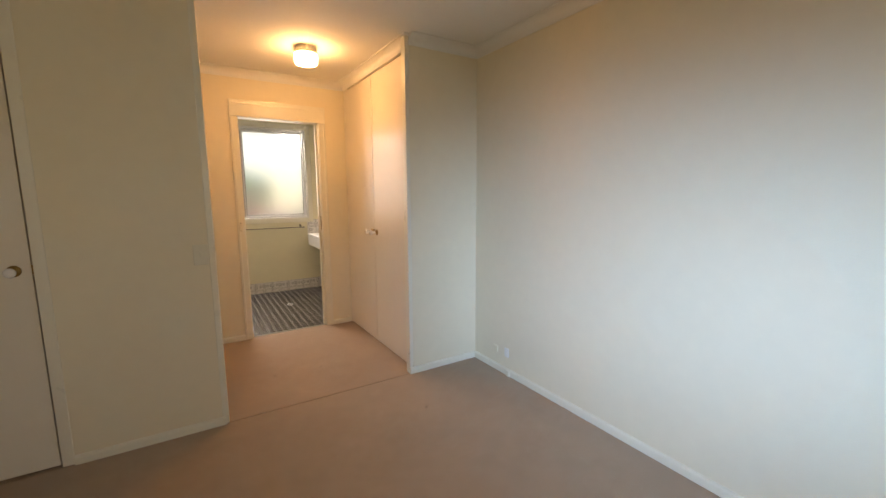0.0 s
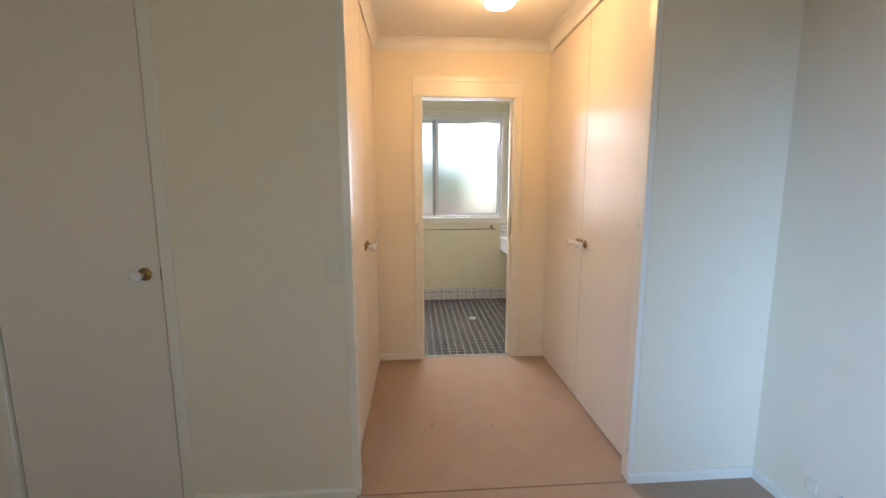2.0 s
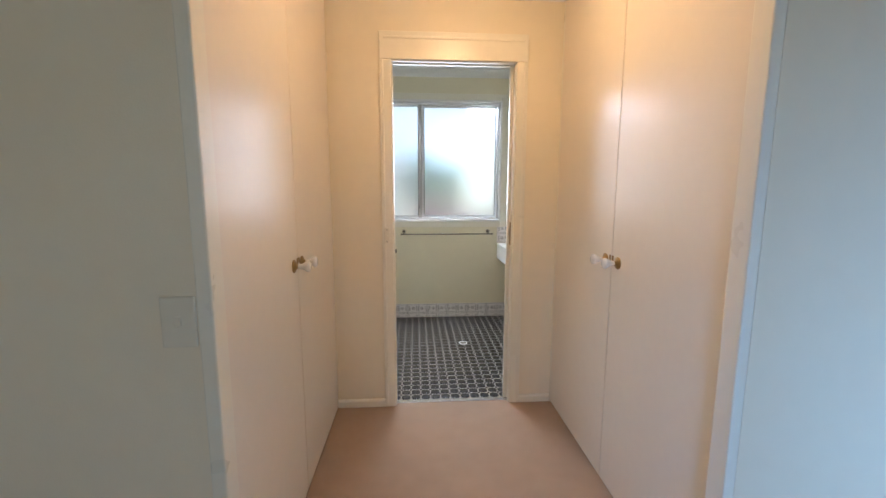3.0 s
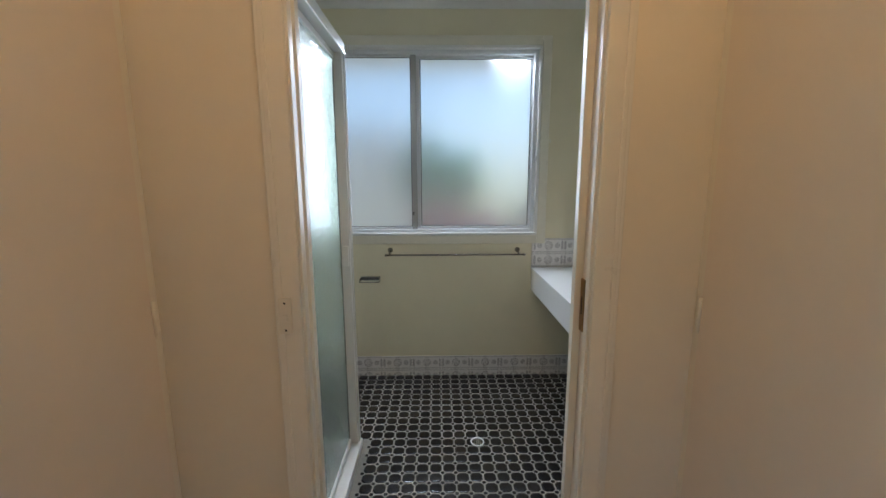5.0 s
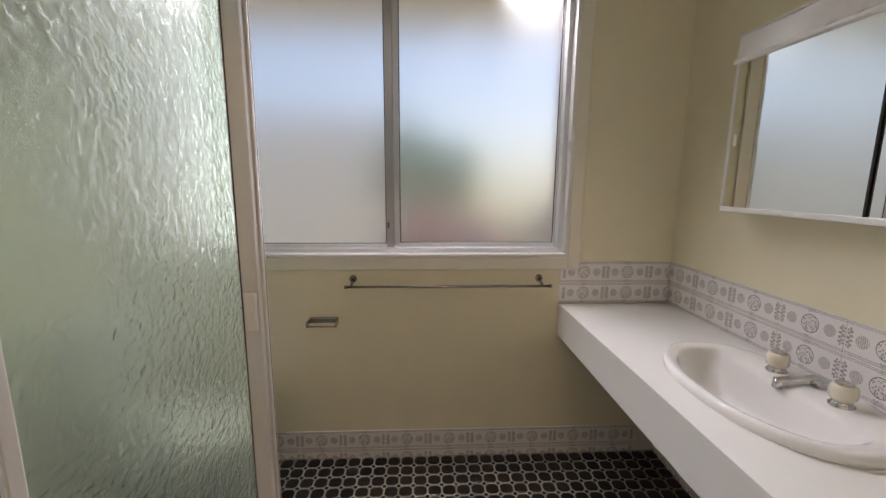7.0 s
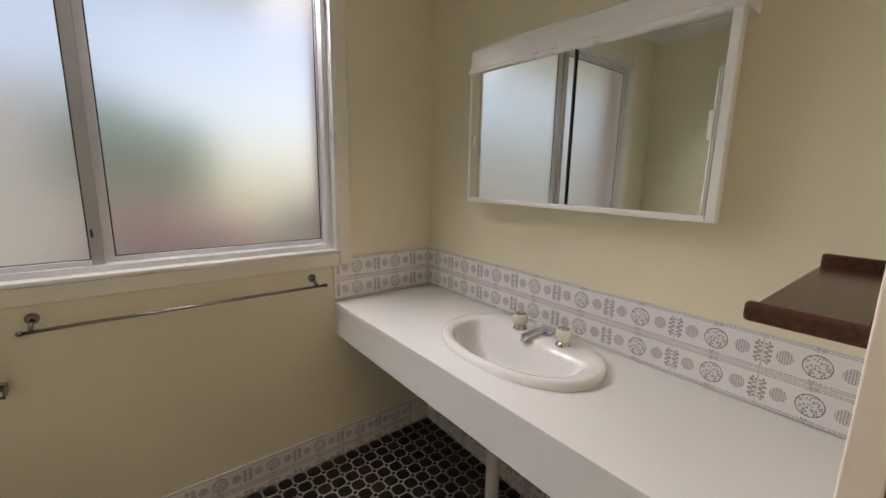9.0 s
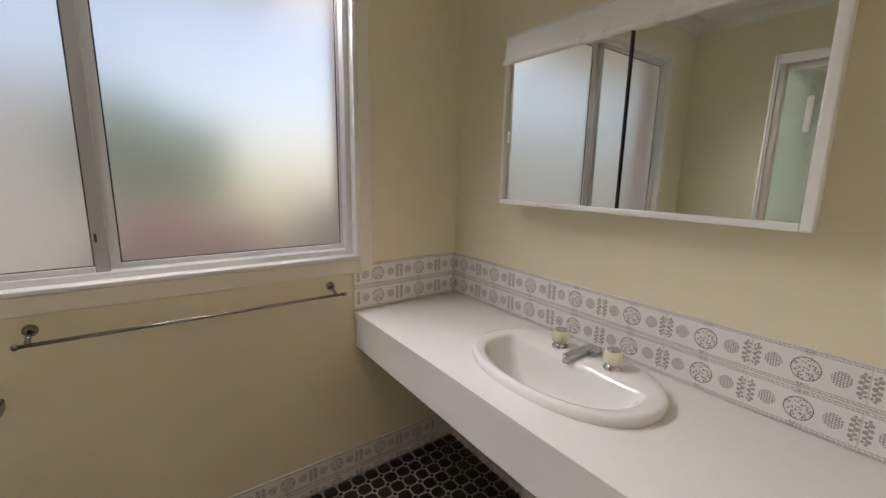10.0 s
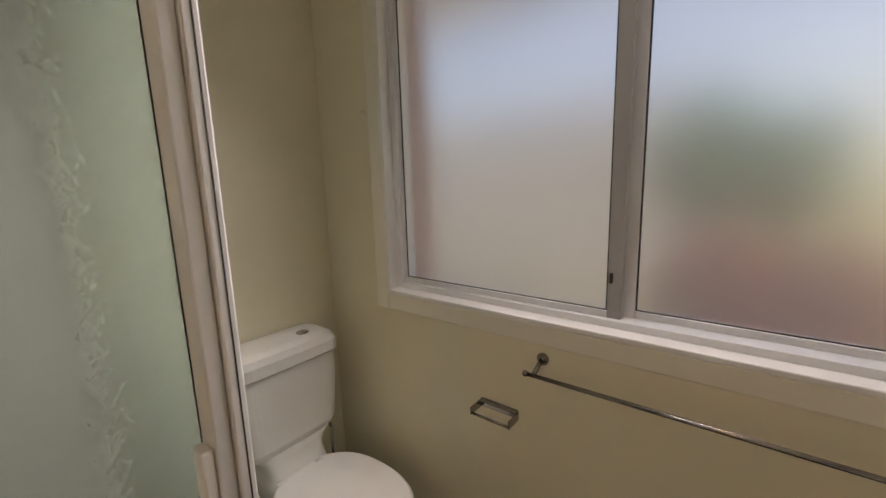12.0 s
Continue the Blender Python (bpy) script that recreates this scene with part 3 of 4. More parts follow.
# wall switch and power outlets in the bedroom
sw2 = thing("light_switch", (-0.392, HY, 1.035), "white plastic wall switch beside the passage corner", "light switch")
part("plate", one(-0.428, -0.354, HY - 0.009, HY - 0.0005, 0.978, 1.092, 0.003), M_SWITCH, sw2)
part("rocker", one(-0.397, -0.383, HY - 0.014, HY - 0.008, 1.025, 1.049, 0.002), M_SWITCH, sw2)
for y, z, hgt, lab in ((-1.892, 0.170, 0.07, "white power outlet low on the bedroom wall"), (-1.766, 0.165, 0.05, "small cream blank plate low on the bedroom wall")):
    o = thing("power_outlet", (RX1, y, z), lab, "power outlet")
    part("plate", one(RX1 - 0.010, RX1 - 0.0005, y - 0.022, y + 0.022, z - hgt / 2, z + hgt / 2, 0.003), M_PLASTIC if hgt > 0.06 else M_WALL, o)
    if hgt > 0.06:
        part("socket", one(RX1 - 0.0125, RX1 - 0.009, y - 0.010, y + 0.010, z - 0.012, z + 0.018, 0.001), M_PLASTIC, o)
cb = thing("cable_entry", (RX1 - 0.018, -1.93, 0.0), "small white cable cover at the skirting board", "cable cover")
part("cover", one(RX1 - 0.030, RX1 - 0.0165, -1.945, -1.915, 0.0, 0.045, 0.003), M_TRIM, cb)

# ceiling light
cl = thing("ceiling_light", (0.40, -0.87, CEIL), "lit round opal glass ceiling light with cream rim", "ceiling light")
part("base", lathe([(0.070, 0), (0.074, -0.006), (0.074, -0.030), (0.084, -0.036), (0.084, -0.050), (0.072, -0.054)], pose(0.40, -0.87, CEIL), 40), M_CREAMPL, cl, "cream enamelled rim")
part("diffuser", lathe([(0.070, -0.050), (0.082, -0.055), (0.084, -0.064), (0.082, -0.112), (0.074, -0.122), (0.001, -0.125)], pose(0.40, -0.87, CEIL), 40), M_LAMP, cl, "glowing warm opal glass drum")

# ---- bathroom window ----
window_1 = thing("window_1", ((WX0 + WX1) / 2, 1.72, WZ0), "white aluminium sliding window with two frosted panes", "window", kind="structure")
for x0, x1, z0, z1 in ((WX0 - 0.06, WX0 - 0.004, WZ0 - 0.06, WZ1 + 0.06), (WX1 + 0.004, WX1 + 0.06, WZ0 - 0.06, WZ1 + 0.06),
                       (WX0 - 0.003, WX1 + 0.003, WZ0 - 0.06, WZ0 - 0.004), (WX0 - 0.003, WX1 + 0.003, WZ1 + 0.004, WZ1 + 0.06)):
    a = one(x0, x1, BY1 - 0.014, BY1 - 0.0005, z0, z1, 0.004)
    part("architrave", a, M_TRIM, window_1)
r = bmesh.new()
box(r, WX0 - 0.003, WX0 + 0.012, BY1 - 0.016, 1.80, WZ0, WZ1)
box(r, WX1 - 0.012, WX1 + 0.003, BY1 - 0.016, 1.80, WZ0, WZ1)
box(r, WX0 + 0.012, WX1 - 0.012, BY1 - 0.016, 1.80, WZ1 - 0.012, WZ1 + 0.003)
part("reveal", r, M_WHITE, window_1)
part("sill", one(WX0 - 0.003, WX1 + 0.003, BY1 - 0.020, 1.80, WZ0 - 0.003, WZ0 + 0.012, 0.003), M_WHITE, window_1)
fr = bmesh.new()
ix0, ix1, iz0, iz1 = WX0 + 0.012, WX1 - 0.012, WZ0 + 0.012, WZ1 - 0.012
for a in ((ix0, ix0 + 0.022, iz0, iz1), (ix1 - 0.022, ix1, iz0, iz1), (ix0 + 0.022, ix1 - 0.022, iz0, iz0 + 0.020), (ix0 + 0.022, ix1 - 0.022, iz1 - 0.024, iz1)):
    box(fr, a[0], a[1], 1.715, 1.790, a[2], a[3], 0.002)
part("frame", fr, M_ALU, window_1)
gz0, gz1 = iz0 + 0.020, iz1 - 0.024


def sash(name, x0, x1, y, left, right, mat_left, mat_right):
    ob = part(name, one(x0 + left, x1 - right, y, y + 0.022, gz0, gz0 + 0.018, 0.002), M_ALU, window_1)
    part("top_rail", one(x0 + left, x1 - right, y, y + 0.022, gz1 - 0.016, gz1, 0.002), M_ALU, ob)
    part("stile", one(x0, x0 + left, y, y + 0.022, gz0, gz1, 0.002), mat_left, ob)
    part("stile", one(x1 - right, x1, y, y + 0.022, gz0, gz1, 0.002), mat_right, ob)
    p = part("pane", one(x0 + left - 0.002, x1 - right + 0.002, y + 0.009, y + 0.013, gz0 + 0.016, gz1 - 0.014), M_FROST, ob, "frosted glass")
    p.visible_shadow = False
    seal = bmesh.new()
    for a in ((x0 + left, x0 + left + 0.004, gz0 + 0.018, gz1 - 0.016), (x1 - right - 0.004, x1 - right, gz0 + 0.018, gz1 - 0.016),
              (x0 + left, x1 - right, gz0 + 0.018, gz0 + 0.021), (x0 + left, x1 - right, gz1 - 0.019, gz1 - 0.016)):
        box(seal, a[0], a[1], y + 0.006, y + 0.008, a[2], a[3])
    part("gasket", seal, M_SEAL, ob)
    return ob


# interlock stile: the shade on it is put into a greyer aluminium colour
M_ALU_SHADED = material("white_aluminium_in_shade", (0.42, 0.41, 0.40), 0.35, bump=0.02)
s1 = sash("sliding_sash", ix0 + 0.004, 0.192, 1.728, 0.024, 0.034, M_ALU, M_ALU_SHADED)
part("latch", one(ix0 - 0.002, ix0 + 0.020, 1.712, 1.727, 1.33, 1.385, 0.002), M_ALU, s1, "small grey window latch")
part("pull", one(0.164, 0.170, 1.720, 1.729, 1.13, 1.155, 0.001), M_SEAL, s1)
sash("fixed_sash", 0.176, ix1 - 0.018, 1.760, 0.040, 0.012, M_ALU, M_ALU)

# curtain hooks beside the window
for x, z in ((1.036, 1.60), (-0.640, 1.615)):
    hk = thing("curtain_hook", (x, BY1, z), "tiny white screw hook beside the window", "hook")
    q = bmesh.new()
    pts = [Vector((x, BY1 - 0.002 - 0.012 + 0.012 * math.cos(a), z + 0.012 * math.sin(a))) for a in [radians(k) for k in range(0, 301, 30)]]
    for a, b in zip(pts, pts[1:]):
        rod(q, a, b, 0.0017, 6)
    part("hook", q, M_PLASTIC, hk)

# towel rail
tr = thing("towel_rail", (0.44, BY1, 0.90), "slim chrome towel rail fixed under the window", "towel rail")
part("bar", rod(bmesh.new(), (-0.012, 1.628, 0.882), (0.885, 1.628, 0.882), 0.0055), M_RAIL, tr)
for x in (0.010, 0.850):
    q = lathe([(0.017, 0), (0.017, 0.004), (0.010, 0.009), (0.007, 0.014)], pose(x, BY1 - 0.0005, 0.905, 90, 0, 0), 18)
    rod(q, (x, BY1 - 0.010, 0.905), (x, 1.630, 0.884), 0.0065, 10)
    part("bracket", q, M_RAIL, tr)
for x in (-0.012, 0.885):
    part("end_cap", lathe([(0.001, -0.009), (0.007, -0.006), (0.009, 0), (0.007, 0.006), (0.001, 0.009)], pose(x, 1.628, 0.882, 0, 90, 0), 14), M_RAIL, tr)

# toilet paper holder
th = thing("toilet_paper_holder", (-0.125, BY1, 0.70), "small empty chrome toilet paper holder on the wall", "paper holder")
part("plate", one(-0.190, -0.062, 1.684, BY1 - 0.0005, 0.700, 0.728, 0.003), M_RAIL, th)
part("flap", box(bmesh.new(), -0.188, -0.064, 1.670, 1.685, 0.722, 0.726, 0.0015), M_RAIL, th)
q = bmesh.new()
box(q, -0.191, -0.188, 1.628, 1.686, 0.698, 0.722)
box(q, -0.064, -0.061, 1.628, 1.686, 0.698, 0.722)
rod(q, (-0.189, 1.631, 0.703), (-0.063, 1.631, 0.703), 0.004, 8)
part("bar", q, M_RAIL, th)

# ---- vanity counter ----
CT, CX = 0.785, 0.945
vc = thing("vanity_counter", (1.2, 0.9, 0.63), "long white laminate counter with a deep front apron", "counter")
q = bmesh.new()
YA, YB = 0.50, 1.26
box(q, CX, BX1 - 0.001, BY0 + 0.001, YA, CT - 0.024, CT)
box(q, CX, BX1 - 0.001, YB, BY1 - 0.001, CT - 0.024, CT)


def round_rectangle(i, x0, x1, y0, y1):
    """Point i of 64 round a rectangle, anticlockwise from the middle of its x1 side; corners at 8, 24, 40 and 56."""
    k = (i + 8) % 64
    f = k % 16 / 16
    return ((x1, y0 + f * (y1 - y0)), (x1 - f * (x1 - x0), y1), (x0, y1 - f * (y1 - y0)), (x0 + f * (x1 - x0), y0))[k // 16]


slab = []
for z in (CT - 0.024, CT):
    outer = [q.verts.new((*round_rectangle(i, CX, BX1 - 0.001, YA, YB), z)) for i in range(64)]
    inner = [q.verts.new((1.226 + 0.182 * math.cos(2 * math.pi * i / 64), 0.876 + 0.282 * math.sin(2 * math.pi * i / 64), z)) for i in range(64)]
    slab.append((outer, inner))
(o0, i0), (o1, i1) = slab
for i in range(64):
    k = (i + 1) % 64
    q.faces.new((o1[i], o1[k], i1[k], i1[i]))
    q.faces.new((i0[i], i0[k], o0[k], o0[i]))
    q.faces.new((o0[i], o0[k], o1[k], o1[i]))
    q.faces.new((i1[i], i1[k], i0[k], i0[i]))
part("top", q, M_LAMINATE, vc)
part("apron", one(CX + 0.004, CX + 0.022, BY0 + 0.001, BY1 - 0.001, 0.632, CT - 0.026, 0.0015), M_LAMINATE, vc)
part("edge_strip", one(CX + 0.0025, CX + 0.006, BY0 + 0.001, BY1 - 0.001, CT - 0.0262, CT - 0.0240), M_SEAL, vc)
part("support_rail", one(BX1 - 0.022, BX1 - 0.001, BY0 + 0.001, BY1 - 0.001, 0.70, CT - 0.026), M_LAMINATE, vc)


def loop(bm, cx, cy, ax, ay, z, seg=56, power=2.2):
    vs = []
    for i in range(seg):
        a = 2 * math.pi * i / seg
        ca, sa = math.cos(a), math.sin(a)
        vs.append(bm.verts.new((cx + ax * math.copysign(abs(ca) ** (2 / power), ca), cy + ay * math.copysign(abs(sa) ** (2 / power), sa), z)))
    return vs


def skin(bm, rings, close_first=False, close_last=True):
    for a, b in zip(rings, rings[1:]):
        k = len(a)
        for i in range(k):
            bm.faces.new((a[i], a[(i + 1) % k], b[(i + 1) % k], b[i]))
    if close_first:
        bm.faces.new(rings[0][::-1])
    if close_last:
        bm.faces.new(rings[-1])
    bmesh.ops.recalc_face_normals(bm, faces=bm.faces[:])


bs = thing("basin", (1.225, 0.875, CT), "white oval drop-in china basin set in the counter", "basin")
q = bmesh.new()
C, Y = 1.226, 0.876
def bowl_ring(bm, ax, ay, z, back, cx=0.0, cy=0.0):
    """One level of the bowl: an oval whose wall side is cut straight at `back` for the tap ledge."""
    vs = loop(bm, C + cx, Y + cy, ax, ay, z, 64, 2.15)
    for v in vs:
        d = v.co.x - (C + back)
        if d > -0.03:
            v.co.x -= (d + 0.03) ** 2 / (4 * 0.03) if d < 0.03 else d
    return vs


rings = [loop(q, C, Y, 0.193, 0.294, CT + 0.0005, 64), loop(q, C, Y, 0.195, 0.296, CT + 0.008, 64), loop(q, C, Y, 0.194, 0.295, CT + 0.020, 64), loop(q, C, Y, 0.190, 0.291, CT + 0.025, 64),
         loop(q, C, Y, 0.184, 0.284, CT + 0.027, 64), bowl_ring(q, 0.175, 0.270, CT + 0.025, 0.090), bowl_ring(q, 0.168, 0.258, CT + 0.021, 0.078),
         bowl_ring(q, 0.164, 0.250, CT + 0.019, 0.070, 0, 0.003), bowl_ring(q, 0.161, 0.243, CT + 0.014, 0.062, 0, 0.006), bowl_ring(q, 0.157, 0.235, CT + 0.001, 0.056, 0, 0.010),
         bowl_ring(q, 0.146, 0.215, CT - 0.035, 0.048, 0, 0.014), bowl_ring(q, 0.118, 0.178, CT - 0.080, 0.034, -0.004, 0.018), bowl_ring(q, 0.078, 0.115, CT - 0.112, 0.02, -0.014, 0.02),
         loop(q, C - 0.03, Y, 0.018, 0.02, CT - 0.12, 64)]
skin(q, rings)
part("bowl", q, M_CERAMIC, bs, smooth=True)
part("plug_hole", lathe([(0.018, 0), (0.018, 0.002), (0.012, 0.003), (0.010, -0.002)], pose(C - 0.03, Y, CT - 0.119), 20), M_CHROME, bs)
for yy in (0.952, 0.770):
    tp = thing("tap", (1.332, yy, CT + 0.02), "ivory faceted tap knob with chrome collar on basin", "tap", "basin taps")
    part("collar", lathe([(0.025, 0), (0.026, 0.006), (0.020, 0.012), (0.018, 0.020)], pose(1.332, yy, CT + 0.0205), 20), M_CHROME, tp)
    part("handle", lathe([(0.022, 0.018), (0.0265, 0.024), (0.0280, 0.036), (0.0265, 0.052), (0.023, 0.057)], pose(1.332, yy, CT + 0.0205), 8), M_CREAMPL, tp, "ivory faceted handle")
    part("cap", lathe([(0.0185, 0.0572), (0.0185, 0.061), (0.015, 0.063), (0.001, 0.0632)], pose(1.332, yy, CT + 0.0205), 18), M_CHROME, tp)
sp = thing("tap_spout", (1.38, 0.875, CT + 0.02), "short angular chrome basin spout between the taps", "spout")
q = one(1.342, 1.390, 0.836, 0.886, CT + 0.0205, CT + 0.046, 0.006)
q2 = bmesh.new()
box(q2, -0.095, 0.0, -0.013, 0.013, -0.010, 0.010, 0.006)
merge(q, q2, pose(1.364, 0.863, CT + 0.042, 0, -10, -14))
rod(q, (1.278, 0.885, CT + 0.034), (1.276, 0.885, CT + 0.010), 0.012, 16)
part("body", q, M_CHROME, sp)

wp = thing("waste_pipe", (1.20, 0.93, 0.0), "white plastic waste pipe under the counter", "pipe")
q = rod(bmesh.new(), (1.20, 0.93, 0.0), (1.20, 0.93, CT - 0.105), 0.024, 18)
part("pipe", q, M_PVC, wp)
part("collar", lathe([(0.040, 0.0), (0.040, 0.008), (0.026, 0.014)], pose(1.20, 0.93, 0.0), 20), M_PVC, wp)

# ---- mirror cabinet ----
mc = thing("mirror_cabinet", (1.41, 0.85, 1.235), "white wall cabinet with two sliding mirror doors", "mirror cabinet")
MX, MY0, MY1, MZ0, MZ1, MZT = 1.370, 0.405, 1.303, 1.242, 1.727, 1.823
part("body", one(MX + 0.018, BX1 - 0.0005, MY0 + 0.02, MY1 - 0.004, MZ0 + 0.004, MZT - 0.004, 0.002), M_WHITE, mc)
for a in ((MX, MY0, MY0 + 0.022, MZ0, MZ1), (MX, MY1 - 0.010, MY1, MZ0, MZ1)):
    part("stile", one(a[0], a[0] + 0.030, a[1], a[2], a[3], a[4], 0.003), M_WHITE, mc)
part("bottom_track", one(MX, MX + 0.030, MY0 + 0.022, MY1 - 0.010, MZ0, MZ0 + 0.016, 0.002), M_WHITE, mc)
q = bmesh.new()
qq = bmesh.new()
prof = [(MX + 0.002, MZ1), (MX - 0.006, MZ1 + 0.004), (MX - 0.006, MZ1 + 0.014), (MX + 0.004, MZ1 + 0.020), (MX + 0.012, MZT - 0.006), (MX + 0.006, MZT - 0.003), (MX + 0.006, MZT), (BX1 - 0.001, MZT), (BX1 - 0.001, MZ1)]
ends = [[qq.verts.new((x, yy, z)) for x, z in prof] for yy in (MY0 - 0.004, MY1 + 0.004)]
for i in range(len(prof)):
    k = (i + 1) % len(prof)
    qq.faces.new((ends[0][i], ends[0][k], ends[1][k], ends[1][i]))
qq.faces.new(ends[0])
qq.faces.new(ends[1])
bmesh.ops.recalc_face_normals(qq, faces=qq.faces[:])
merge(q, qq)
part("pelmet", q, M_WHITE, mc, "plain white pelmet above the mirrors")
m1 = part("mirror_door", one(MX + 0.005, MX + 0.009, 0.836, MY1 - 0.010, MZ0 + 0.016, MZ1), M_MIRROR, mc, "mirror glass")
part("mirror_door", one(MX + 0.012, MX + 0.016, MY0 + 0.022, 0.845, MZ0 + 0.016, MZ1), M_MIRROR, mc, "mirror glass")
part("edge", one(MX + 0.0045, MX + 0.0095, 0.8325, 0.8358, MZ0 + 0.016, MZ1), M_SEAL, m1)
part("finger_pull", one(MX + 0.001, MX + 0.006, MY1 - 0.040, MY1 - 0.029, 1.46, 1.50, 0.002), M_PLASTIC, m1, "white finger pull")
part("finger_pull", one(MX + 0.008, MX + 0.013, MY0 + 0.036, MY0 + 0.046, 1.44, 1.51, 0.002), M_PLASTIC, mc, "white finger pull")

# ---- brown shelf beside the door ----
sh = thing("wall_shelf", (0.99, BY0, 1.17), "dark brown woodgrain shelf with raised end lips", "shelf")
part("board", one(0.860, 1.295, BY0 + 0.001, 0.193, 1.192, 1.204, 0.002), M_WOOD, sh)
part("end_lip", one(0.844, 0.860, BY0 + 0.001, 0.195, 1.190, 1.215, 0.006, seg=3), M_WOOD, sh)
part("end_lip", one(1.295, 1.309, BY0 + 0.001, 0.195, 1.190, 1.226, 0.005, seg=3), M_WOOD, sh)
part("back_lip", one(0.860, 1.295, BY0 + 0.001, BY0 + 0.014, 1.2045, 1.226, 0.004), M_WOOD, sh)

sh.location.z -= 0.014

# ---- toilet ----
tl = thing("toilet", (-0.60, 1.365, 0.0), "white close-coupled toilet with plastic cistern, lid down", "toilet")
q = bmesh.new()
ccx, ccy = -0.805, 1.378
rings = [loop(q, ccx, ccy, 0.070, 0.150, 0.500, 40, 5), loop(q, ccx, ccy, 0.082, 0.168, 0.530, 40, 6), loop(q, ccx, ccy, 0.090, 0.178, 0.70, 40, 7), loop(q, ccx, ccy, 0.091, 0.180, 0.786, 40, 7)]
skin(q, rings, True, True)
part("cistern", q, M_PLASTIC, tl, "white plastic cistern", smooth=False)
q = bmesh.new()
rings = [loop(q, ccx + 0.002, ccy, 0.092, 0.183, 0.7865, 40, 7), loop(q, ccx + 0.002, ccy, 0.096, 0.187, 0.792, 40, 7), loop(q, ccx + 0.001, ccy, 0.095, 0.186, 0.828, 40, 7), loop(q, ccx, ccy, 0.088, 0.178, 0.849, 40, 6), loop(q, ccx, ccy, 0.05, 0.12, 0.853, 40, 4)]
skin(q, rings, True, True)
lid = part("cistern_lid", q, M_PLASTIC, tl)
part("flush_button", lathe([(0.022, 0), (0.022, 0.004), (0.018, 0.006), (0.001, 0.006)], pose(-0.800, 1.475, 0.8510), 22), M_CHROME, lid, "chrome flush button")
q = bmesh.new()
rings = [loop(q, -0.56, ccy, 0.13, 0.10, 0.0, 40, 2.6), loop(q, -0.57, ccy, 0.12, 0.095, 0.06, 40, 2.6), loop(q, -0.55, ccy, 0.15, 0.11, 0.2, 40, 2.4), loop(q, -0.52, ccy, 0.205, 0.155, 0.33, 40, 2.3), loop(q, -0.51, ccy, 0.225, 0.172, 0.385, 40, 2.3)]
skin(q, rings, True, True)
part("pan", q, M_CERAMIC, tl, "white china pan", smooth=True)
q = bmesh.new()
rings = [loop(q, -0.50, ccy, 0.228, 0.180, 0.387, 44, 2.3), loop(q, -0.50, ccy, 0.232, 0.184, 0.394, 44, 2.3), loop(q, -0.50, ccy, 0.230, 0.182, 0.402, 44, 2.3)]
skin(q, rings, True, True)
part("seat", q, M_PLASTIC, tl)
q = bmesh.new()
rings = [loop(q, -0.50, ccy, 0.229, 0.181, 0.404, 44, 2.3), loop(q, -0.50, ccy, 0.231, 0.183, 0.412, 44, 2.3), loop(q, -0.50, ccy, 0.222, 0.174, 0.422, 44, 2.3), loop(q, -0.50, ccy, 0.12, 0.09, 0.428, 44, 2.2)]
skin(q, rings, True, True)
part("lid", q, M_PLASTIC, tl, smooth=False)
q = bmesh.new()
rings = [loop(q, -0.775, ccy, 0.095, 0.118, 0.350, 36, 3), loop(q, -0.780, ccy, 0.092, 0.112, 0.400, 36, 3), loop(q, -0.795, ccy, 0.078, 0.108, 0.440, 36, 3.4),
         loop(q, -0.803, ccy, 0.071, 0.122, 0.475, 36, 4), loop(q, ccx, ccy, 0.071, 0.151, 0.502, 36, 5)]
skin(q, rings, True, True)
part("neck", q, M_PLASTIC, tl, smooth=True)
for yy in (1.295, 1.435):
    part("hinge", rod(bmesh.new(), (-0.700, yy - 0.016, 0.418), (-0.700, yy + 0.016, 0.418), 0.009, 10), M_PLASTIC, tl)
q = rod(bmesh.new(), (-0.86, 1.60, 0.20), (-0.86, 1.60, 0.40), 0.006, 8)
rod(q, (-0.86, 1.60, 0.40), (-0.82, 1.54, 0.52), 0.006, 8)
part("water_hose", q, M_CHROME, tl)
part("stop_tap", lathe([(0.020, 0), (0.020, 0.004), (0.010, 0.008), (0.010, 0.04), (0.016, 0.042), (0.016, 0.055)], pose(-0.8995, 1.60, 0.20, 0, 90, 0), 14), M_CHROME, tl)

# ---- shower ----
SX, SYE, SZ = -0.081, 0.948, 1.945
ss = thing("shower_screen", (SX - 0.02, 0.53, 0.0), "cream framed shower screen with green textured glass and sliding door", "shower screen")
part("sill", one(SX - 0.070, SX + 0.012, BY0 + 0.001, SYE + 0.010, -0.003, 0.050, 0.006), M_SHALU, ss)
part("sill", one(BX0 + 0.001, SX - 0.071, SYE - 0.045, SYE + 0.010, -0.003, 0.050, 0.006), M_SHALU, ss)
part("top_rail", one(SX - 0.066, SX + 0.006, BY0 + 0.001, SYE - 0.023, SZ - 0.045, SZ, 0.004), M_SHALU, ss)
part("top_rail", one(BX0 + 0.001, SX - 0.051, SYE - 0.022, SYE, SZ - 0.045, SZ, 0.004), M_SHALU, ss)
post = part("corner_post", one(SX - 0.050, SX + 0.004, SYE - 0.0215, SYE, 0.050, SZ, 0.003), M_SHALU, ss)
part("groove", one(SX + 0.0035, SX + 0.0046, SYE - 0.0100, SYE - 0.0080, 0.052, SZ - 0.004), M_SEAL, post)
part("wall_channel", one(SX - 0.062, SX, BY0 + 0.001, BY0 + 0.022, 0.050, SZ - 0.045, 0.003), M_SHALU, ss)
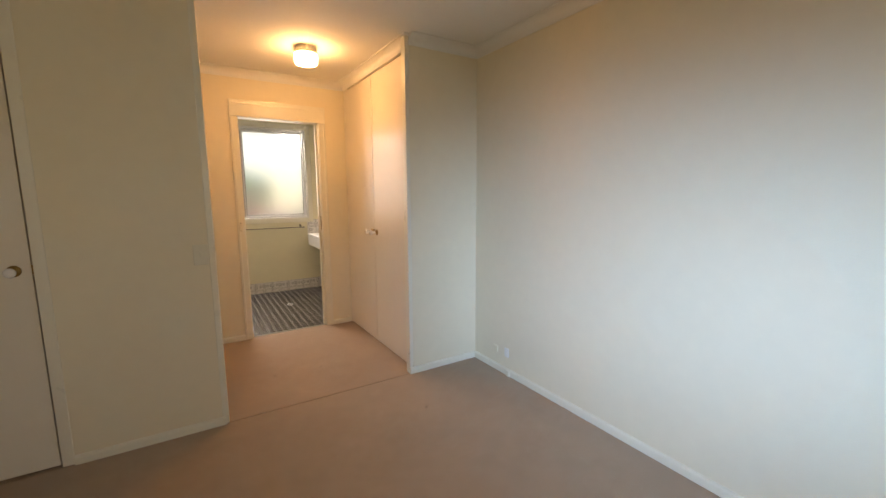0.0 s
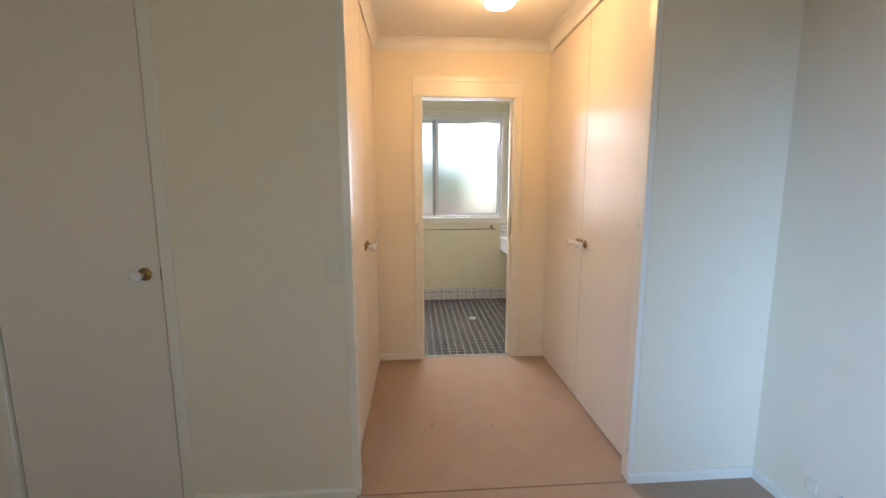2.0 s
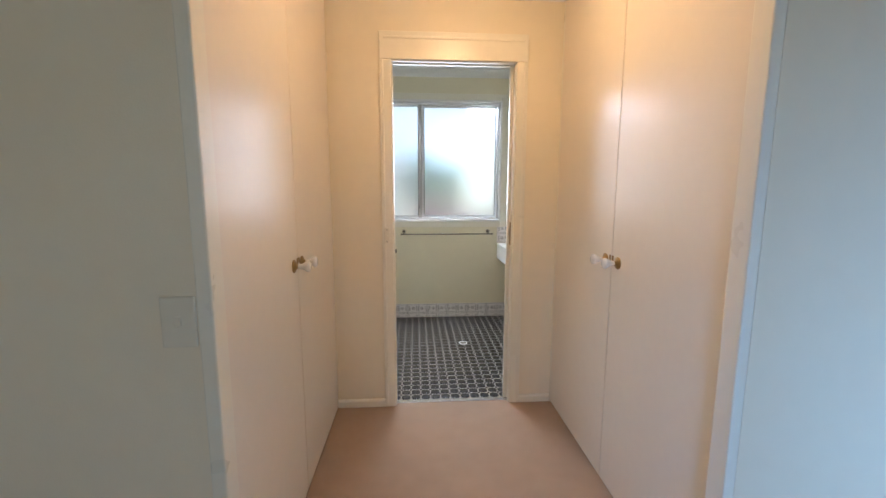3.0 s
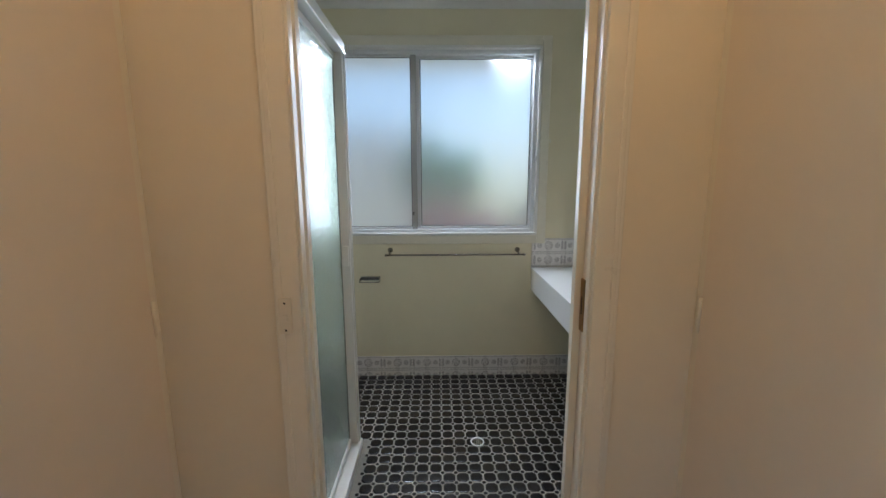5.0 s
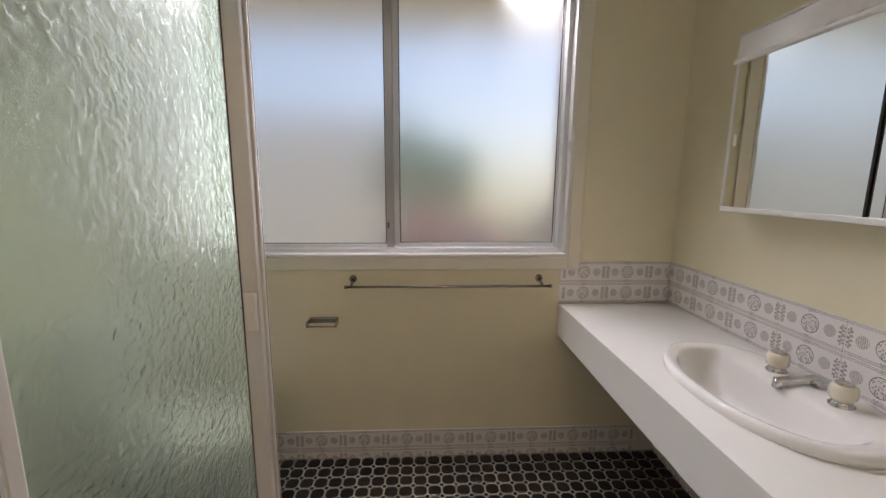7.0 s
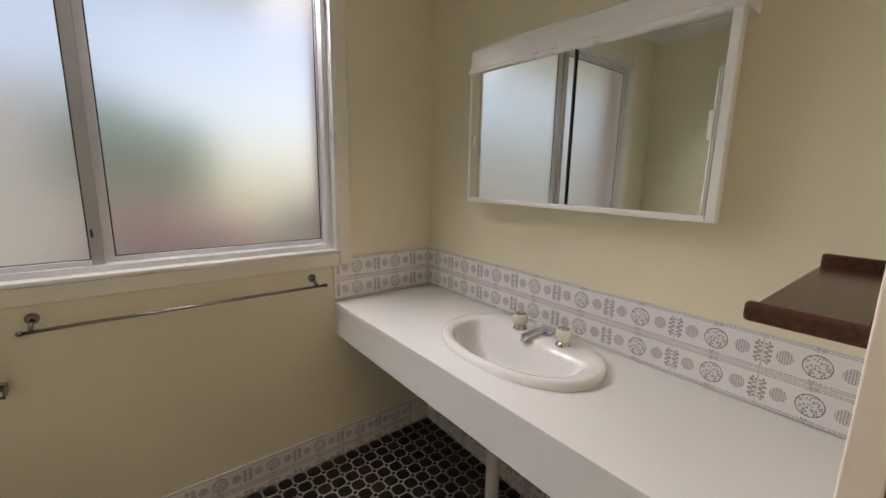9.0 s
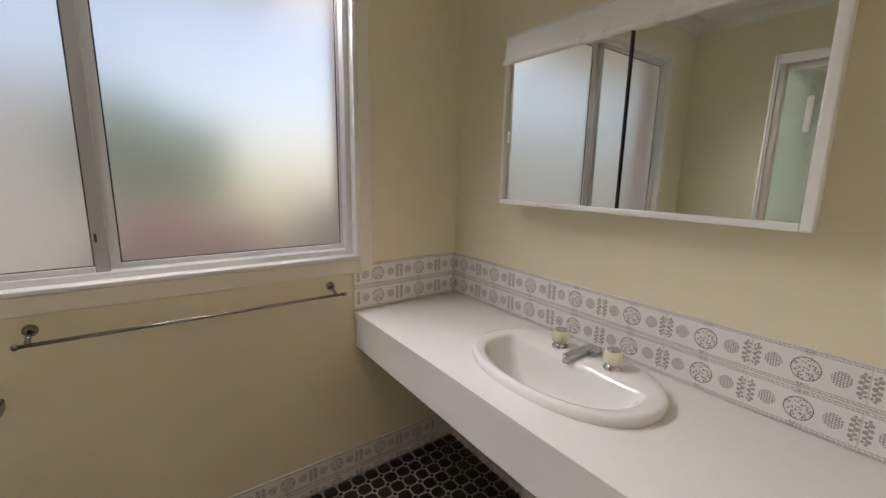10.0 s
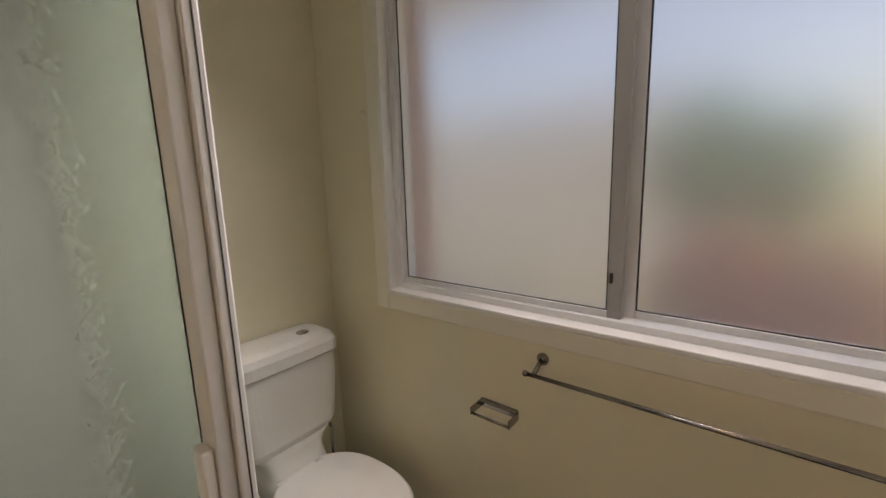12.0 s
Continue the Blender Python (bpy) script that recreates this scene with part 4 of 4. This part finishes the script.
part("wall_channel", one(BX0 + 0.001, BX0 + 0.022, SYE - 0.030, SYE, 0.050, SZ - 0.045, 0.003), M_SHALU, ss)
GX = SX - 0.046
dr = part("door", one(GX - 0.004, SX - 0.002, 0.904, SYE - 0.022, 0.052, SZ - 0.046, 0.003), M_SHALU, ss)
part("stile", one(GX - 0.006, GX + 0.012, 0.318, 0.340, 0.052, SZ - 0.046, 0.003), M_SHALU, dr)
part("rail", one(GX - 0.006, GX + 0.012, 0.340, 0.904, 0.052, 0.078, 0.003), M_SHALU, dr)
part("rail", one(GX - 0.006, GX + 0.012, 0.340, 0.904, SZ - 0.072, SZ - 0.046, 0.003), M_SHALU, dr)
g = part("glass", one(GX - 0.002, GX + 0.002, 0.339, 0.905, 0.077, SZ - 0.071), M_SHGLASS, dr, "green textured glass")
g.visible_shadow = False
part("handle", one(SX - 0.034, SX - 0.006, 0.888, 0.9035, 0.965, 1.062, 0.003), M_PLASTIC, dr, "ivory plastic pull handle")
sl = bmesh.new()
box(sl, GX + 0.002, GX + 0.0045, 0.9026, 0.904, 0.078, SZ - 0.072)
box(sl, GX + 0.002, GX + 0.0045, 0.3166, 0.318, 0.078, SZ - 0.072)
part("gasket", sl, M_SEAL, dr)
g = part("fixed_glass", one(SX - 0.062, SX - 0.058, BY0 + 0.020, 0.345, 0.050, SZ - 0.045), M_SHGLASS, ss, "green textured glass")
g.visible_shadow = False
g = part("return_glass", one(BX0 + 0.020, SX - 0.050, SYE - 0.014, SYE - 0.010, 0.050, SZ - 0.045), M_SHGLASS, ss, "green textured glass")
g.visible_shadow = False

# pale lining on the walls inside the shower
M_LINING = material("pale_grey_shower_lining", (0.52, 0.51, 0.48), 0.3, grain=0.03, scale=18, broad=2.5, bump=0.02)
structure("shower_lining", box(one(BX0 + 0.0005, BX0 + 0.006, BY0 + 0.007, SYE - 0.031, 0.05, 2.0, 0.001), BX0 + 0.0005, SX - 0.071, BY0 + 0.0005, BY0 + 0.0065, 0.05, 2.0, 0.001),
          M_LINING, "pale grey smooth lining on the shower walls", "shower lining")

# floor drain
fd = thing("floor_drain", (0.524, 0.958, 0.0), "round chrome floor drain grate in the tiles", "drain")
q = bmesh.new()
ring = bmesh.new()
k = 32
L = [[ring.verts.new((0.524 + r * math.cos(2 * math.pi * i / k), 0.958 + r * math.sin(2 * math.pi * i / k), z)) for i in range(k)] for r, z in ((0.036, 0.001), (0.036, 0.005), (0.029, 0.005), (0.028, 0.0015))]
skin(ring, L, False, False)
part("ring", ring, M_PVC, fd, "pale worn metal ring")
part("well", lathe([(0.0275, 0.0008), (0.0275, 0.0014), (0.001, 0.0014)], pose(0.524, 0.958, 0), 24), M_DARK, fd)
for o in (-0.015, -0.005, 0.005, 0.015):
    h = math.sqrt(0.028 ** 2 - o * o)
    part("bar", one(0.524 + o - 0.0014, 0.524 + o + 0.0014, 0.958 - h, 0.958 + h, 0.0016, 0.0042), M_CHROME, fd)
    part("bar", one(0.524 - h, 0.524 + h, 0.958 + o - 0.0014, 0.958 + o + 0.0014, 0.0016, 0.0040), M_CHROME, fd)

# small fibres on the carpet
for x, y, a in ((0.364, -0.992, 20), (0.02, -0.98, 80), (0.77, -1.98, 40)):
    lint = thing("lint", (x, y, 0.0), "tiny dark scrap of lint on the carpet", "lint")
    q = bmesh.new()
    bmesh.ops.create_icosphere(q, subdivisions=1, radius=1, matrix=pose(x, y, 0.003, 0, 0, a) @ Matrix.Diagonal((0.009, 0.005, 0.003, 1)))
    part("scrap", q, M_DARK, lint)

# ---- outside the bathroom window ----
structure("ground", one(-60, 60, -60, 60, -0.5, -0.42), M_GRASS, "grass and bare ground round the house", "ground")
structure("path", one(-6, 1.4, 1.95, 3.6, -0.42, -0.38), M_PATH, "pale concrete path beside the house", "path")
w = bmesh.new()
box(w, -1.6, WX0 - 0.0, 1.805, 1.93, -0.42, 2.3)
box(w, WX1 + 0.0, 2.4, 1.805, 1.93, -0.42, 2.3)
box(w, WX0, WX1, 1.805, 1.93, -0.42, WZ0 - 0.03)
box(w, WX0, WX1, 1.805, 1.93, WZ1 + 0.03, 2.3)
structure("wall_outside", w, M_BRICK, "red-brown brick outer wall", "wall")
structure("eave", one(-3, 3.2, 1.80, 2.86, 2.34, 2.44), M_SOFFIT, "cream painted eave soffit", "eave")
# unseen soffit, added to keep sun out of the bedroom window
structure("sun_shade_back", one(-3.4, 1.9, -6.9, -6.1, 2.34, 2.44), M_SOFFIT, "unseen cream soffit added to shade the bedroom window", "eave")
nb = thing("neighbour_house", (-4, 5.6, -0.42), "pale rendered wall of the next house", "house")
part("wall", one(-9, 0.0, 5.5, 5.8, -0.42, 2.05), M_RENDERED, nb)
part("roof", one(-9, 0.2, 5.2, 6.2, 2.05, 2.18), M_ALU, nb)


def bush(x, y, z, r, n, seed, label, leaf):
    rnd = random.Random(seed)
    ob = thing("shrub", (x, y, -0.42), label, "shrub")
    q = bmesh.new()
    for i in range(6):
        a = rnd.uniform(0, 6.28)
        rod(q, (x, y, -0.42), (x + 0.5 * r * math.cos(a), y + 0.5 * r * math.sin(a), z + rnd.uniform(-0.3, 0.3) * r), 0.02, 6)
    part("trunk", q, M_BARK, ob)
    verts, faces = [], []
    for i in range(n):
        d = Vector((rnd.gauss(0, 1), rnd.gauss(0, 1), rnd.gauss(0, 1))).normalized() * r * rnd.uniform(0.35, 1.0) ** 0.6
        c0 = Vector((x, y, z)) + Vector((d.x, d.y, d.z * 1.15)) + Vector((0, 0, 0.12 * r * math.sin(5 * d.x)))
        u = Vector((rnd.gauss(0, 1), rnd.gauss(0, 1), rnd.gauss(0, 1))).normalized() * 0.07
        v = u.cross(Vector((rnd.gauss(0, 1), rnd.gauss(0, 1), rnd.gauss(0, 1)))).normalized() * 0.035
        k0 = len(verts)
        verts += [c0 - u, c0 + v, c0 + u, c0 - v]
        faces.append((k0, k0 + 1, k0 + 2, k0 + 3))
    me = bpy.data.meshes.new("crown")
    me.from_pydata([tuple(v) for v in verts], [], faces)
    me.materials.append(leaf)
    me.transform(Matrix.Translation(-ob.location))
    cr = new("crown", me)
    cr.parent = ob
    return ob


bush(0.20, 3.20, 1.50, 0.26, 900, 3, "leafy green shrub outside the bathroom window", M_LEAF)
bush(0.55, 3.30, 1.42, 0.24, 700, 4, "leafy green shrub outside the bathroom window", M_LEAF)
bush(0.30, 3.02, 0.80, 0.30, 1300, 5, "red-leaved shrub outside the bathroom window", M_FENCE)
bush(0.74, 3.06, 0.78, 0.28, 1200, 6, "red-leaved shrub outside the bathroom window", M_FENCE)
bush(1.34, 3.05, 0.92, 0.26, 900, 7, "yellow-green shrub outside the bathroom window", M_YLEAF)

# ---- wall tiles ----
def wall_tile_mesh(wd, z0, z1):
    q = one(-wd / 2, wd / 2, -0.0065, 0.0, z0, z1, 0.0012, seg=1)
    return mesh_of("tile", q, M_WTILE)


TW, TH = 0.2025, 0.0965
full = wall_tile_mesh(TW - 0.003, -TH / 2 + 0.001, TH / 2 - 0.001)
cut = wall_tile_mesh(TW - 0.003, 0.002, TH / 2 - 0.001)


def tile_run(name, label, at, yaw, first, count, rows):
    """Rows of printed tiles along a wall from `at`; rows of (centre height, mesh)."""
    ob = tagged(new(name), label, "wall tiles", kind="structure")
    ob.location = at
    ob.rotation_euler = (0, 0, radians(yaw))
    for zc, me in rows:
        for i in range(count):
            t = new("tile", me)
            t.parent = ob
            t.location = (first + i * TW, 0, zc)
    return ob


def grout_bed(ob, x0, x1, z0, z1):
    me = mesh_of("grout", one(x0, x1, -0.0045, -0.0004, z0, z1), M_WGROUT)
    g = new("grout", me)
    g.parent = ob


zs = [(CT + 0.002 + TH / 2, full), (CT + 0.002 + TH * 1.5, full)]
# yaw 90 turns the run so that it goes from the far wall towards the door along the basin wall
a = tile_run("splashback_basin", "white tiles with grey printed roundels above the counter", (BX1, BY1 - 0.008, 0), -90, TW * 1.5 - 0.025, 7, zs)
corner = mesh_of("tile", one(-TW / 2 + 0.026, TW / 2 - 0.0015, -0.0065, 0, -TH / 2 + 0.001, TH / 2 - 0.001, 0.0012, seg=1), M_WTILE)
grout_bed(a, 0, 7 * TW + 0.188, CT + 0.0015, CT + 0.0015 + 2 * TH)
edge = mesh_of("tile", one(-TW / 2 + 0.0015, -TW / 2 + 0.012, -0.0065, 0, -TH / 2 + 0.001, TH / 2 - 0.001, 0.0012, seg=1), M_WTILE)
for zc, _ in zs:
    t = new("tile", edge)
    t.parent = a
    t.location = (8.5 * TW - 0.025, 0, zc)
    t = new("tile", corner)
    t.parent = a
    t.location = (TW / 2 - 0.025, 0, zc)
b = tile_run("splashback_window", "white printed tiles beside the window above the counter", (0.945, BY1, 0), 0, 0.112 + TW, 2, zs)
half = mesh_of("tile", one(-0.110, TW / 2 - 0.0015, -0.0065, 0, -TH / 2 + 0.001, TH / 2 - 0.001, 0.0012, seg=1), M_WTILE)
for zc, _ in zs:
    t = new("tile", half)
    t.parent = b
    t.location = (0.112, 0, zc)
grout_bed(b, 0.0, 0.515, CT + 0.0015, CT + 0.0015 + 2 * TH)
zk = [(0.092, full), (0.092 - TH, cut)]
a = tile_run("tile_skirting_window", "white printed skirting tiles along the floor", (BX0, BY1, 0), 0, TW / 2 + 0.03, 11, zk)
grout_bed(a, 0.0, 2.36, -0.003, 0.139)
a = tile_run("tile_skirting_basin", "white printed skirting tiles under the counter", (BX1, BY1 - 0.008, 0), -90, TW / 2, 7, zk)
grout_bed(a, 0.0, 1.58, -0.003, 0.139)

# ---- floor tiles: octagons with dots between ----
PT, HALF, CUT = 0.0625, 0.0280, 0.0125
X0T, Y0T = -0.035, 0.055


def octagon(bm, x, y, h=HALF, c=CUT, z=0.0008):
    o = [(h, h - c), (h - c, h), (-h + c, h), (-h, h - c), (-h, -h + c), (-h + c, -h), (h - c, -h), (h, -h + c)]
    crown = [bm.verts.new((x + a * 0.70, y + b * 0.70, z + 0.0012)) for a, b in o]
    top = [bm.verts.new((x + a * 0.95, y + b * 0.95, z)) for a, b in o]
    low = [bm.verts.new((x + a, y + b, z - 0.0016)) for a, b in o]
    bm.faces.new(crown)
    for i in range(8):
        bm.faces.new((top[i], top[(i + 1) % 8], crown[(i + 1) % 8], crown[i])).smooth = True
        bm.faces.new((low[i], low[(i + 1) % 8], top[(i + 1) % 8], top[i]))


q = bmesh.new()
octagon(q, 0, 0)
oct_me = mesh_of("tile", q, M_FTILE)
rest, dots = bmesh.new(), bmesh.new()
count = 0
for iy in range(27):
    for ix in range(-14, 25):
        x, y = X0T + PT / 2 + ix * PT, Y0T + PT / 2 + iy * PT
        if x < BX0 + 0.03 or x > BX1 - 0.03 or y > BY1 - 0.02:
            continue
        near_drain = math.hypot(x - 0.524, y - 0.958) < 0.024
        if not near_drain and not (y < 0.97 and -0.155 < x < -0.03):
            if x > -0.04 and x < 1.15 and y < 1.05 and count < 300:
                t = new("tile", oct_me)
                t.parent = floor_bath
                t.location = (x, y, 0)
                t.rotation_euler = (random.uniform(-0.018, 0.018), random.uniform(-0.018, 0.018), 0)
                count += 1
            else:
                octagon(rest, x, y)
        xd, yd = x + PT / 2, y + PT / 2
        if xd < BX1 - 0.01 and yd < BY1 - 0.01 and math.hypot(xd - 0.524, yd - 0.958) > 0.026 and not (yd < 0.97 and -0.13 < xd < -0.05):
            octagon(dots, xd, yd, 0.0085, 0.0035)
r = new("far_tiles", mesh_of("far_tiles", rest, M_FTILE))
r.parent = floor_bath
tagged(r, "black octagon tiles further off", kind="stuff")
r = new("dot_tiles", mesh_of("dot_tiles", dots, M_FTILE))
r.parent = floor_bath
tagged(r, "small black dot tiles between the octagons", kind="stuff")

# ---- bathroom to scale ----
BATHROOM = ("floor_bathroom", "ceiling_bathroom", "wall_window", "wall_toilet", "wall_basin", "cornice_bathroom", "window_1", "curtain_hook", "towel_rail",
            "toilet_paper_holder", "vanity_counter", "basin", "tap", "tap_spout", "waste_pipe", "mirror_cabinet", "wall_shelf", "toilet", "shower_screen",
            "shower_lining", "floor_drain", "wall_outside", "eave", "splashback_basin", "splashback_window", "tile_skirting_window", "tile_skirting_basin")
for ob in [o for o in scene.objects if o.parent is None and o.name.split(".")[0] in BATHROOM]:
    ob.matrix_basis = GROW @ ob.matrix_basis

# the tiled floor rises a little from the doorway to the window wall, and what stands on it with it
RISE = 0.014
for ob in [o for o in scene.objects if o.parent is None]:
    kind_of = ob.name.split(".")[0]
    if kind_of in ("floor_bathroom", "tile_skirting_window", "tile_skirting_basin"):
        ob.matrix_basis = Matrix.Rotation(RISE, 4, "X") @ ob.matrix_basis
    elif kind_of in ("toilet", "floor_drain", "waste_pipe"):
        ob.location.z += RISE * ob.location.y
